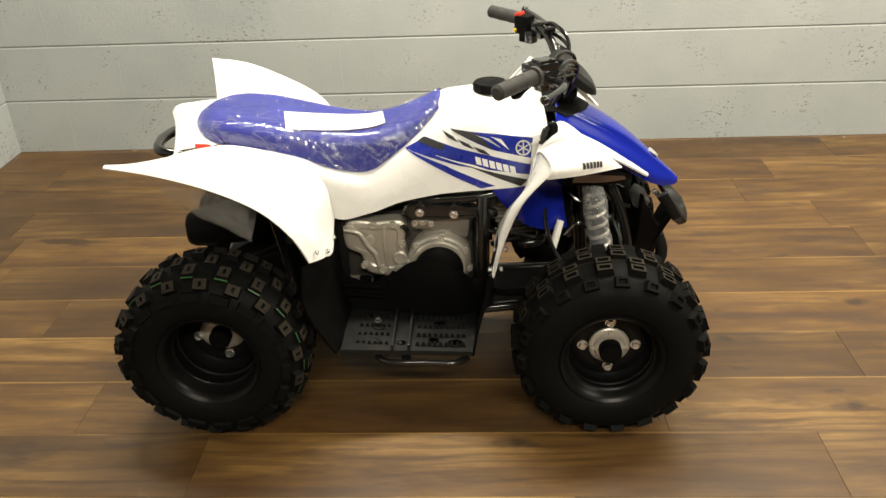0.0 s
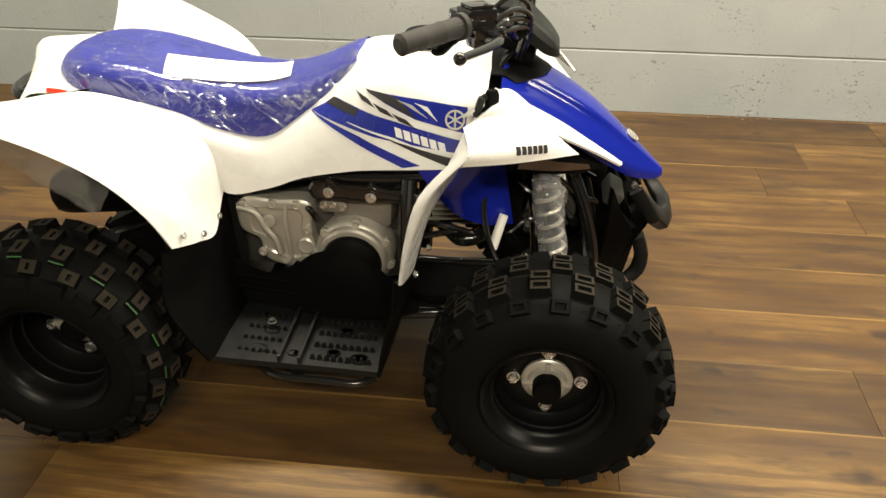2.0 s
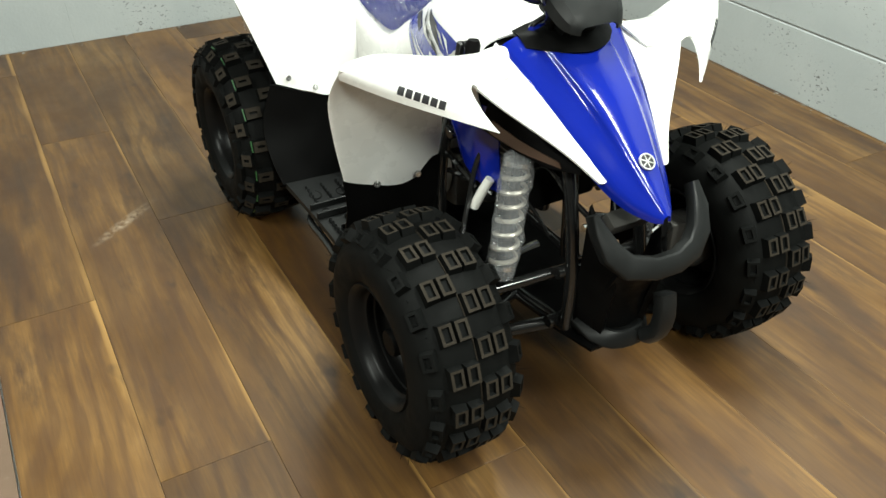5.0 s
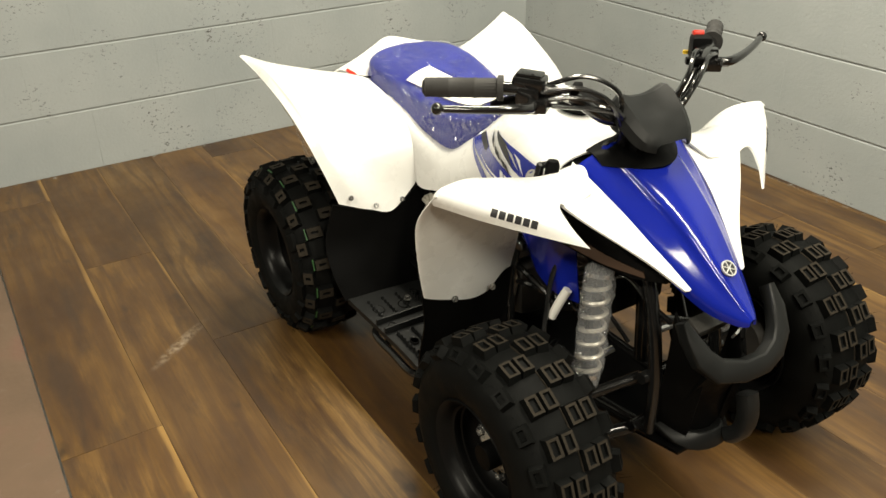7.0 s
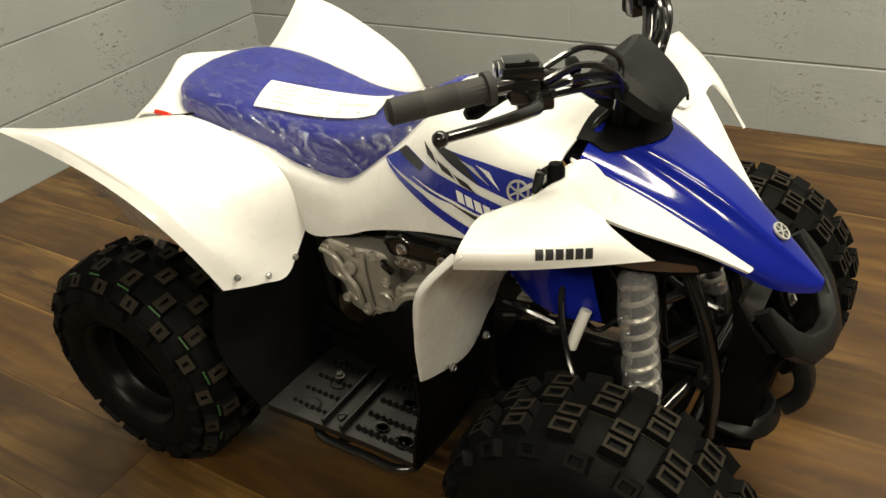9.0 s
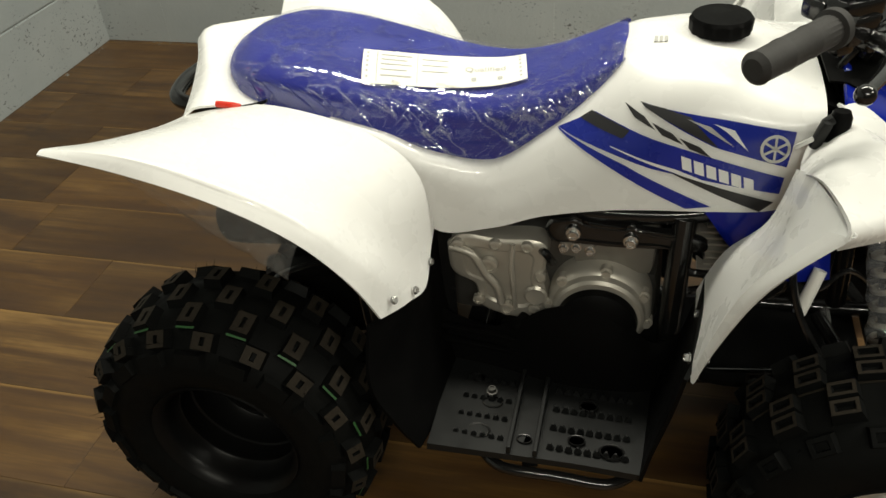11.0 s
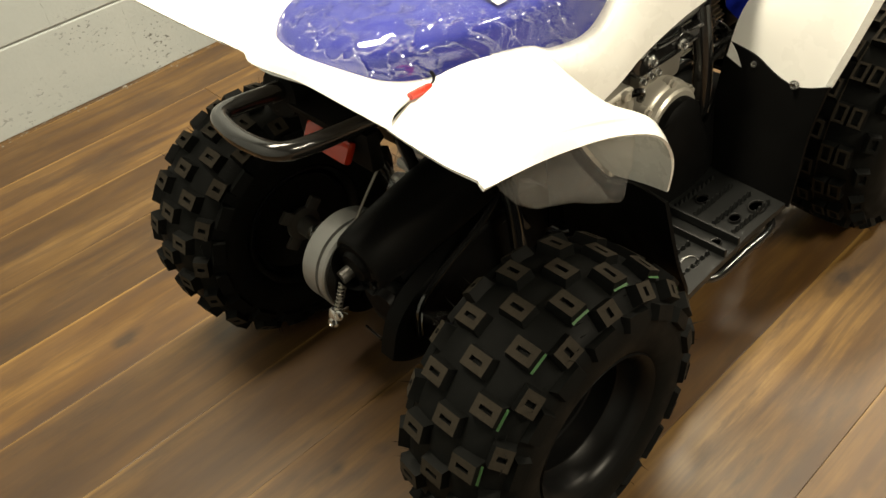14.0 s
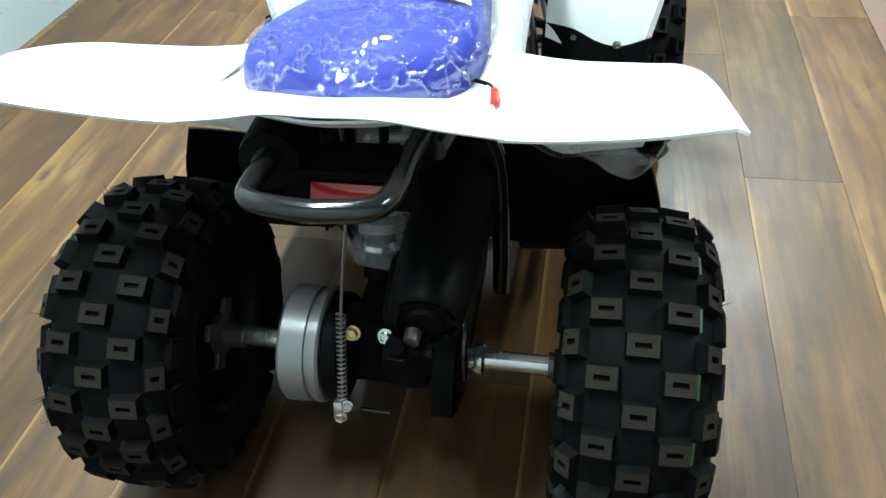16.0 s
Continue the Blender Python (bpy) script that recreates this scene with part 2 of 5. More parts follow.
    l.new(n.new("ShaderNodeNewGeometry").outputs["Position"], where.inputs[0])
    away = n.new("ShaderNodeVectorMath")
    away.operation = "LENGTH"
    l.new(where.outputs[0], away.inputs[0])
    worn = ramp(n, l, away.outputs["Value"], [(0.25, grey(0.75)), (1.0, grey(0))])
    worn = mix_colour(n, l, 1.0, worn, ramp(n, l, noise_node(n, l, co, 45, 4, 0.7), [(0.40, grey(0)), (0.62, grey(1))]), "MULTIPLY")
    base = mix_colour(n, l, worn, base, (0.30, 0.24, 0.17))
    l.new(base, b.inputs["Base Color"])
    l.new(ramp(n, l, noise_node(n, l, co, 7, 4), [(0.3, grey(0.36)), (0.7, grey(0.52))]), b.inputs["Roughness"])
    bump(n, l, b, fibre, 0.12, 0.0012)
    return m


WOOD = wood()


def block_paint():
    m, n, l, b = node_mat("painted_concrete_block")
    vec = n.new("ShaderNodeNewGeometry").outputs["Position"]
    rnd = n.new("ShaderNodeObjectInfo").outputs["Random"]
    broad = noise_node(n, l, vec, 2.6, 6, 0.6)
    base = ramp(n, l, broad, [(0.3, (0.315, 0.345, 0.350)), (0.7, (0.385, 0.410, 0.410))])
    mask = ramp(n, l, noise_node(n, l, vec, 5, 4), [(0.50, grey(0)), (0.68, grey(1))])
    sq = n.new("ShaderNodeMapping")
    sq.inputs["Scale"].default_value = (0.8, 0.8, 1.2)
    sq.inputs["Rotation"].default_value = (0.3, 0.5, 0)
    l.new(vec, sq.inputs[0])
    pit = ramp(n, l, noise_node(n, l, sq.outputs[0], 100, 2.5, 0.6), [(0.605, grey(0)), (0.655, grey(1))])
    pits = mix_colour(n, l, 1.0, pit, mask, "MULTIPLY")
    base = mix_colour(n, l, pits, base, (0.09, 0.09, 0.085))
    l.new(mix_colour(n, l, ramp(n, l, rnd, [(0, grey(0.0)), (1, grey(0.07))]), base, (0.27, 0.29, 0.29)), b.inputs["Base Color"])
    b.inputs["Roughness"].default_value = 0.55
    h = n.new("ShaderNodeMath")
    h.operation = "SUBTRACT"
    l.new(noise_node(n, l, vec, 90, 5), h.inputs[0])
    l.new(pits, h.inputs[1])
    bump(n, l, b, h.outputs[0], 0.35, 0.003)
    return m


BLOCK = block_paint()


def red_concrete():
    m, n, l, b = node_mat("worn_red_floor_paint")
    co = n.new("ShaderNodeTexCoord").outputs["Object"]
    broad = noise_node(n, l, co, 3.5, 6, 0.6)
    base = ramp(n, l, broad, [(0.3, (0.100, 0.066, 0.042)), (0.55, (0.130, 0.084, 0.054)), (0.70, (0.150, 0.078, 0.054))])
    base = mix_colour(n, l, ramp(n, l, noise_node(n, l, co, 26, 6, 0.7), [(0.6, grey(0)), (0.75, grey(0.4))]), base, (0.20, 0.16, 0.12))
    l.new(base, b.inputs["Base Color"])
    b.inputs["Roughness"].default_value = 0.6
    bump(n, l, b, noise_node(n, l, co, 60, 6), 0.3, 0.003)
    return m


REDFLOOR = red_concrete()


# ---------------------------------------------------------------- mesh helpers
def finish(name, bm, mat, smooth=True, angle=38, recalc=True):
    if recalc:
        bmesh.ops.recalc_face_normals(bm, faces=bm.faces[:])
    me = bpy.data.meshes.new(name)
    bm.to_mesh(me)
    bm.free()
    if smooth:
        me.shade_smooth()
        me.set_sharp_from_angle(angle=radians(angle))
    for m in mat if isinstance(mat, (list, tuple)) else (mat,):
        me.materials.append(m)
    return me


def part(name, bm, mat, parent, label="", smooth=True, angle=38):
    ob = new(name, finish(name, bm, mat, smooth, angle))
    ob.parent = parent
    if label:
        ob["label"] = label
    return ob


def empty(name, parent=None, at=(0, 0, 0)):
    ob = new(name)
    ob.empty_display_size = 0.05
    ob.location = at
    ob.parent = parent
    return ob


def catmull(pts, n):
    """A smooth line through control points, n steps between two of them."""
    p = [Vector(q) for q in pts]
    out = []
    for i in range(len(p) - 1):
        a, b, c, d = p[max(i - 1, 0)], p[i], p[i + 1], p[min(i + 2, len(p) - 1)]
        for k in range(n):
            t = k / n
            out.append(0.5 * ((2 * b) + (c - a) * t + (2 * a - 5 * b + 4 * c - d) * t * t + (3 * b - a - 3 * c + d) * t ** 3))
    out.append(p[-1])
    return out


def grid_faces(bm, rows, close_u=False, close_v=False, mat=0):
    vs = [[bm.verts.new(p) for p in r] for r in rows]
    nr, nc = len(vs), len(vs[0])
    for i in range(nr if close_u else nr - 1):
        for j in range(nc if close_v else nc - 1):
            q = (vs[i][j], vs[i][(j + 1) % nc], vs[(i + 1) % nr][(j + 1) % nc], vs[(i + 1) % nr][j])
            if len({tuple(v.co) for v in q}) > 2:
                f = bm.faces.new(q)
                f.material_index = mat
    return vs


def net(rows, nu=5, nv=5, mirror=False, thick=0.003):
    """A panel of even thickness through rows of control points."""
    s = -1 if mirror else 1
    rows = [catmull([(x, y * s, z) for x, y, z in r], nv) for r in rows]
    cols = [catmull([r[j] for r in rows], nu) for j in range(len(rows[0]))]
    g = [[cols[j][i] for j in range(len(cols))] for i in range(len(cols[0]))]
    nr, nc = len(g), len(g[0])
    back = []
    for i in range(nr):
        line = []
        for j in range(nc):
            du = g[min(i + 1, nr - 1)][j] - g[max(i - 1, 0)][j]
            dv = g[i][min(j + 1, nc - 1)] - g[i][max(j - 1, 0)]
            k = du.cross(dv)
            k = k.normalized() if k.length > 1e-9 else Vector((0, 0, 1))
            line.append(g[i][j] - k * thick * s)
        back.append(line)
    bm = bmesh.new()
    a = grid_faces(bm, g)
    b = grid_faces(bm, back)
    for i in range(nr - 1):
        for j in (0, nc - 1):
            bm.faces.new((a[i][j], a[i + 1][j], b[i + 1][j], b[i][j]))
    for j in range(nc - 1):
        for i in (0, nr - 1):
            bm.faces.new((a[i][j], a[i][j + 1], b[i][j + 1], b[i][j]))
    return bm


def loft(rings, cap=True, bm=None):
    bm = bm or bmesh.new()
    vs = grid_faces(bm, rings, close_v=True)
    if cap:
        bm.faces.new(vs[0])
        bm.faces.new(vs[-1])
    return bm


def lathe(profile, n=48, bm=None, mat=0, closed=False):
    """Turns (radius, along y) pairs round the y axis."""
    bm = bm or bmesh.new()
    rows = [[(r * math.cos(2 * math.pi * k / n), y, r * math.sin(2 * math.pi * k / n)) for k in range(n)] for r, y in profile]
    vs = grid_faces(bm, rows, close_u=closed, close_v=True, mat=mat)
    if not closed:
        for ring, (r, _) in ((vs[0], profile[0]), (vs[-1], profile[-1])):
            if r > 1e-4:
                f = bm.faces.new(ring)
                f.material_index = mat
    return bm


def tube(pts, radius, n=10, smooth=6, bm=None, mat=0):
    """A round bar along a smooth line; radius a number or one for each control point."""
    bm = bm or bmesh.new()
    line = catmull(pts, smooth)
    rr = [radius] * len(line) if isinstance(radius, (int, float)) else [v.x for v in catmull([(r, 0, 0) for r in radius], smooth)]
    up = Vector((0.13, 0.27, 0.95))
    rings = []
    for i, p in enumerate(line):
        t = (line[min(i + 1, len(line) - 1)] - line[max(i - 1, 0)]).normalized()
        a = t.cross(up)
        a = a.normalized() if a.length > 1e-4 else t.orthogonal().normalized()
        up = a.cross(t).normalized()
        rings.append([p + (a * math.cos(2 * math.pi * k / n) + up * math.sin(2 * math.pi * k / n)) * rr[i] for k in range(n)])
    vs = grid_faces(bm, rings, close_v=True, mat=mat)
    for e in (vs[0], vs[-1]):
        bm.faces.new(e).material_index = mat
    return bm


def block(size, at=(0, 0, 0), rot=(0, 0, 0), bevel=0.003, bm=None, mat=0, taper=1.0):
    """A box with bevelled edges; taper shrinks its top."""
    bm = bm or bmesh.new()
    tmp = bmesh.new()
    bmesh.ops.create_cube(tmp, size=1)
    for v in tmp.verts:
        k = taper if v.co.z > 0 else 1.0
        v.co = Vector((v.co.x * size[0] * k, v.co.y * size[1] * k, v.co.z * size[2]))
    if bevel:
        bmesh.ops.bevel(tmp, geom=tmp.edges[:], offset=bevel, segments=2, affect="EDGES", profile=0.6)
    m = pose(*at, *rot)
    idx = {v: bm.verts.new(m @ v.co) for v in tmp.verts}
    for f in tmp.faces:
        bm.faces.new([idx[v] for v in f.verts]).material_index = mat
    tmp.free()
    return bm


def bolt(bm, at, axis, r=0.006, h=0.005, mat=0):
    """A flanged hexagon bolt head with a dished top."""
    q = Vector(axis).normalized().to_track_quat("Z", "Y").to_matrix().to_4x4()
    m = Matrix.Translation(at) @ q

    def ring(rad, z, n=12, six=False):
        return [m @ Vector((rad * math.cos(2 * math.pi * k / n) * (1.0 if not six or k % 2 == 0 else 0.87), rad * math.sin(2 * math.pi * k / n) * (1.0 if not six or k % 2 == 0 else 0.87), z)) for k in range(n)]

    vs = grid_faces(bm, [ring(r * 1.35, 0), ring(r * 1.35, h * 0.25), ring(r, h * 0.3, six=True), ring(r * 0.96, h, six=True), ring(r * 0.6, h), ring(r * 0.5, h * 0.8)], close_v=True, mat=mat)
    bm.faces.new(vs[-1]).material_index = mat
    return bm


def shape_rect(n, hw, top, bot, round_=0.5, cy=0.0):
    """A closed ring in (y, z): a rounded box, fuller or rounder by round_."""
    out = []
    for k in range(n):
        a = 2 * math.pi * k / n
        c, s = math.cos(a), math.sin(a)
        e = 2 / (2 + 6 * (1 - round_))
        y = math.copysign(abs(c) ** e, c) * hw
        z = math.copysign(abs(s) ** e, s)
        out.append((y + cy, (top + bot) / 2 + z * (top - bot) / 2))
    return out


# ---------------------------------------------------------------- room
WALL_Y, WALL_X, CEIL = 1.365, -1.755, 2.7
EAST, SOUTH, EDGE_Y = 6.5, -6.0, -0.954
FLOOR_Z = 0.0065


def slab(name, lo, hi, mat, label, category):
    bm = block([hi[i] - lo[i] for i in range(3)], [(hi[i] + lo[i]) / 2 for i in range(3)], bevel=0)
    ob = new(name, finish(name, bm, mat, smooth=False))
    return tagged(ob, label, category, kind="structure")


wall_north = slab("wall_north", (WALL_X - 0.2, WALL_Y + 0.004, 0), (EAST, WALL_Y + 0.2, CEIL), MORTAR, "pale grey painted concrete block wall", "wall")
wall_west = slab("wall_west", (WALL_X - 0.2, SOUTH, 0), (WALL_X - 0.004, WALL_Y + 0.004, CEIL), MORTAR, "pale grey painted concrete block wall", "wall")
# Added walls and ceiling, out of view, that limit the bounce.
slab("unseen_wall_south", (WALL_X - 0.01, SOUTH - 0.2, 0), (EAST, SOUTH, CEIL), PLAIN, "unseen dark grey wall added to close the room behind the aisle", "wall")
slab("unseen_wall_east", (EAST, SOUTH - 0.2, 0), (EAST + 0.2, WALL_Y + 0.2, CEIL), PLAIN, "unseen dark grey end wall added to close the room", "wall")
slab("ceiling", (WALL_X - 0.2, SOUTH - 0.2, CEIL), (EAST + 0.2, WALL_Y + 0.2, CEIL + 0.1), CEILING, "unseen grey ceiling added to close the room", "ceiling")
floor = slab("floor", (WALL_X - 0.2, SOUTH - 0.2, -0.25), (EAST + 0.2, WALL_Y + 0.2, FLOOR_Z - 0.012), MORTAR, "dark walnut wood-look plank floor", "floor")
slab("floor_aisle", (WALL_X - 0.01, SOUTH, FLOOR_Z - 0.012), (EAST, EDGE_Y - 0.004, FLOOR_Z - 0.003), REDFLOOR, "worn reddish brown painted concrete floor", "floor")

# ---------------------------------------------------------------- quad bike
atv = tagged(empty("quad_bike"), "white and blue youth quad bike with film-wrapped seat on plank floor", "quad bike")


def knob(bm, m, la, lc, h, slot=True, sa=0.52, sc=0.24, worn=1):
    """One tread block: flared foot, worn top, moulded slot."""
    def ring(a, c, z):
        return [bm.verts.new(m @ Vector((sx * c / 2, sy * a / 2, z))) for sx, sy in ((-1, -1), (1, -1), (1, 1), (-1, 1))]
    rings = [ring(la * 1.14, lc * 1.2, -0.004), ring(la, lc, h)]
    if slot:
        rings += [ring(la * sa, lc * sc, h), ring(la * sa * 0.86, lc * sc * 0.8, h - 0.005)]
    for i in range(len(rings) - 1):
        for k in range(4):
            f = bm.faces.new((rings[i][k], rings[i][(k + 1) % 4], rings[i + 1][(k + 1) % 4], rings[i + 1][k]))
            f.material_index = worn if i == 1 else 0
    bm.faces.new(rings[-1]).material_index = 0


def tread_pose(theta, y, r, lean):
    return Matrix.Rotation(-theta, 4, "Y") @ Matrix.Translation((0, y, r)) @ Matrix.Rotation(lean, 4, "X")


def tyre_mesh(front):
    hw, R, seed = (0.086, 0.1955, 1) if front else (0.086, 0.1996, 2)
    rg = random.Random(seed)
    half = [(0.101, hw - 0.024), (0.108, hw - 0.011), (0.122, hw - 0.002), (0.145, hw), (0.163, hw - 0.005), (0.176, hw - 0.014), (R - 0.008, hw - 0.030), (R - 0.002, hw - 0.058)]
    prof = half + [(R, 0)] + [(r, -y) for r, y in reversed(half)]
    prof += [(0.098, -hw + 0.03), (0.098, hw - 0.03)]
    bm = lathe(prof, 72, closed=True)
    n = 19 if front else 18
    step = 2 * math.pi / n
    for k in range(n):
        for side in (-1, 1):
            if front:
                for dy in (0.001, 0.026):
                    knob(bm, tread_pose(step * (k + (0.0 if side > 0 else 0.5)), side * (dy + 0.012), R - 0.001 - dy * 0.06, -side * dy * 3.0), 0.0205, 0.030, 0.0115, sa=0.55, sc=0.72)
                knob(bm, tread_pose(step * (k + (0.52 if side > 0 else 0.02)), side * 0.067, R - 0.013, -side * 0.75), 0.020, 0.026, 0.0105, sa=0.52, sc=0.66, worn=0)
            else:
                knob(bm, tread_pose(step * (k + 0.5), side * 0.038, R - 0.002, -side * 0.12), 0.032, 0.0235, 0.011, sa=0.52, sc=0.24)
                knob(bm, tread_pose(step * (k + (0.0 if side > 0 else 0.08)), side * 0.066, R - 0.014, -side * 0.75), 0.022, 0.027, 0.0105, sa=0.5, sc=0.24)
                knob(bm, tread_pose(step * (k + 0.4), side * 0.081, R - 0.034, -side * 1.25), 0.018, 0.036, 0.006, slot=False)
            for q in range(3):
                m = tread_pose(step * (k + rg.random()), side * rg.uniform(0.05, hw - 0.008), R - 0.012, -side * rg.uniform(0.5, 1.1))
                base = [bm.verts.new(m @ Vector((0.0007 * math.cos(a), 0.0007 * math.sin(a), 0))) for a in (0, 2.1, 4.2)]
                tip = bm.verts.new(m @ Vector((rg.uniform(-0.003, 0.003), 0.002, rg.uniform(0.014, 0.022))))
                for a in range(3):
                    bm.faces.new((base[a], base[(a + 1) % 3], tip))
        if not front:
            knob(bm, tread_pose(step * k, 0, R - 0.001, 0), 0.033, 0.0235, 0.011, sa=0.52, sc=0.24)
            for y in (-0.056,):
                m = tread_pose(step * (k + 0.5), y, R - 0.004, 0.3)
                v = [bm.verts.new(m @ Vector(c)) for c in ((-0.014, 0.001, 0.004), (0.012, 0.001, 0.004), (0.012, -0.002, 0.0035), (-0.014, -0.002, 0.0035))]
                bm.faces.new(v).material_index = 2
    if front:
        lathe([(R - 0.001, -0.0012), (R + 0.0016, -0.0008), (R + 0.0016, 0.0008), (R - 0.001, 0.0012)], 72, bm=bm, mat=1, closed=True)
    for y in (hw - 0.006, -hw + 0.006):
        ring = [(0.131 + 0.0016 * math.cos(a), y + math.copysign(0.0022, y) * (1 + math.sin(a))) for a in (0, 1.57, 3.14, 4.71)]
        lathe(ring, 72, bm=bm, closed=True)
    return finish("tyre", bm, [RUBBER, TANMARK, GREEN], angle=40)


def rim_mesh(front):
    hw = 0.088 if front else 0.087
    d = -0.014 if front else 0.040
    prof = [(0.1, hw - 0.028), (0.108, hw - 0.014), (0.106, hw - 0.009), (0.099, hw - 0.014), (0.095, hw - 0.032), (0.090, 0.058 if front else 0.066), (0.086, d + 0.012), (0.06, d + 0.006), (0, d + 0.006),
            (0, d), (0.048, d), (0.060, d - 0.004), (0.066, d - 0.001), (0.074, d - 0.002), (0.080, d + 0.003), (0.086, d - 0.006)]
    lip = -hw + 0.020
    for q in (0.30, 0.62):
        y = d - 0.006 + (lip - d + 0.006) * q
        prof += [(0.087 + 0.004 * q, y + 0.004), (0.0855 + 0.004 * q, y + 0.001), (0.0855 + 0.004 * q, y - 0.004), (0.0885 + 0.004 * q, y - 0.006)]
    prof += [(0.094, lip + 0.008), (0.096, lip), (0.102, -hw + 0.013), (0.107, -hw + 0.009), (0.1095, -hw + 0.014), (0.1, -hw + 0.028)]
    return finish("rim", lathe(prof, 56, closed=True), RIM, angle=50)


def hub_mesh(front):
    d = -0.015 if front else 0.039
    if front:
        bm = lathe([(0.0, d), (0.042, d), (0.043, d - 0.006), (0.040, d - 0.009), (0.034, d - 0.010), (0.030, d - 0.016), (0.0, d - 0.016)], 40)
        for k in range(4):
            a = k * math.pi / 2
            block((0.030, 0.008, 0.009), (0.026 * math.cos(a), d - 0.013, 0.026 * math.sin(a)), (0, -math.degrees(a), 0), 0.002, bm)
    else:
        bm = lathe([(0.0, d), (0.040, d), (0.041, d - 0.005), (0.038, d - 0.008), (0.027, d - 0.010), (0.0, d - 0.010)], 40)
        for v in bm.verts:
            v.co.x *= 1.0 + 0.22 * (abs(v.co.x) > 0.02)
    return finish("hub", bm, ALUMINIUM)


def hub_cap_mesh(front):
    d = -0.03 if front else 0.03
    return finish("hub_cap", lathe([(0, d), (0.0235, d), (0.0235, d - 0.022), (0.0215, d - 0.026), (0.016, d - 0.027), (0, d - 0.027)], 32), BLACK)


def wheel_bolt_mesh():
    bm = bmesh.new()
    bolt(bm, (0, 0, 0), (0, -1, 0), 0.0085, 0.010)
    return finish("wheel_bolt", bm, STEEL)


def rear_flange_mesh():
    bm = lathe([(0, 0.044), (0.016, 0.044), (0.017, 0.06), (0.030, 0.062), (0.030, 0.070), (0.018, 0.073), (0.017, 0.10), (0, 0.10)], 28)
    for k in range(4):
        a = math.pi / 4 + k * math.pi / 2
        block((0.030, 0.009, 0.024), (0.034 * math.cos(a), 0.066, 0.034 * math.sin(a)), (0, -math.degrees(a), 0), 0.004, bm)
    return finish("wheel_flange", bm, DARK_CAST)


BOLT_MESH = wheel_bolt_mesh()
WHEEL = {f: {"tyre": tyre_mesh(f), "rim": rim_mesh(f), "hub": hub_mesh(f), "hub_cap": hub_cap_mesh(f)} for f in (True, False)}
FLANGE = rear_flange_mesh()
AX_F, AX_R, AX_Z, AX_RZ = 0.425, -0.419, 0.2142, 0.2168


def wheel(x, y, front, steer=0, spin=0):
    w = empty("wheel", atv)
    w.matrix_basis = pose(x, y, AX_Z if front else AX_RZ, 0, 0, (0 if y < 0 else 180) + steer)
    w["label"] = "knobbly black tyre on a gloss black steel rim"
    for name, me in WHEEL[front].items():
        ob = new(name, me)
        ob.parent = w
        if name == "tyre":
            ob.rotation_euler[1] = radians(spin)
    if not front:
        new("wheel_flange", FLANGE).parent = w
    d = -0.016 if front else 0.037
    for k in range(4):
        a = k * math.pi / 2 + (0 if front else 0.14)
        b = new("wheel_bolt", BOLT_MESH)
        b.parent = w
        b.location = (0.0555 * math.cos(a), d, 0.0555 * math.sin(a))
    return w


wheel(AX_F, -0.315, True, 0, 3)
wheel(AX_F, 0.315, True, 0, 11)
wheel(AX_R, -0.314, False, 0, 6)
wheel(AX_R, 0.295, False, 0, 0)

# ---- white body: tank cover with side panels, tail deck and fenders
def half_section(x, pts):
    return [(x, y, z) for y, z in pts] + [(x, -y, z) for y, z in reversed(pts[:-1])]


TANK = [
    (-0.300, [(-0.134, 0.562), (-0.137, 0.570), (-0.137, 0.578), (-0.133, 0.584), (-0.115, 0.588), (-0.055, 0.590), (0, 0.590)]),
    (-0.230, [(-0.126, 0.520), (-0.132, 0.534), (-0.135, 0.548), (-0.132, 0.560), (-0.112, 0.566), (-0.055, 0.568), (0, 0.568)]),
    (-0.172, [(-0.138, 0.428), (-0.139, 0.462), (-0.137, 0.494), (-0.130, 0.520), (-0.114, 0.534), (-0.055, 0.540), (0, 0.540)]),
    (-0.090, [(-0.142, 0.438), (-0.138, 0.459), (-0.131, 0.481), (-0.121, 0.504), (-0.104, 0.521), (-0.05, 0.530), (0, 0.530)]),
    (-0.020, [(-0.142, 0.464), (-0.138, 0.488), (-0.129, 0.514), (-0.115, 0.542), (-0.096, 0.564), (-0.05, 0.580), (0, 0.582)]),
    (0.060, [(-0.142, 0.481), (-0.140, 0.510), (-0.133, 0.545), (-0.117, 0.585), (-0.089, 0.622), (-0.045, 0.651), (0, 0.654)]),
    (0.120, [(-0.143, 0.488), (-0.144, 0.522), (-0.141, 0.566), (-0.129, 0.609), (-0.102, 0.642), (-0.050, 0.664), (0, 0.668)]),
    (0.190, [(-0.144, 0.493), (-0.147, 0.528), (-0.146, 0.572), (-0.138, 0.614), (-0.112, 0.644), (-0.060, 0.662), (0, 0.666)]),
    (0.260, [(-0.142, 0.500), (-0.147, 0.536), (-0.149, 0.578), (-0.142, 0.614), (-0.118, 0.634), (-0.066, 0.646), (0, 0.648)]),
    (0.300, [(-0.132, 0.520), (-0.141, 0.545), (-0.145, 0.582), (-0.139, 0.618), (-0.118, 0.634), (-0.070, 0.640), (0, 0.640)]),
]
tank_bm = net([half_section(x, p) for x, p in TANK], 6, 4)
tank = part("tank_cover", tank_bm, WHITE, atv, "white tank cover and side panels with blue and black graphics", angle=60)

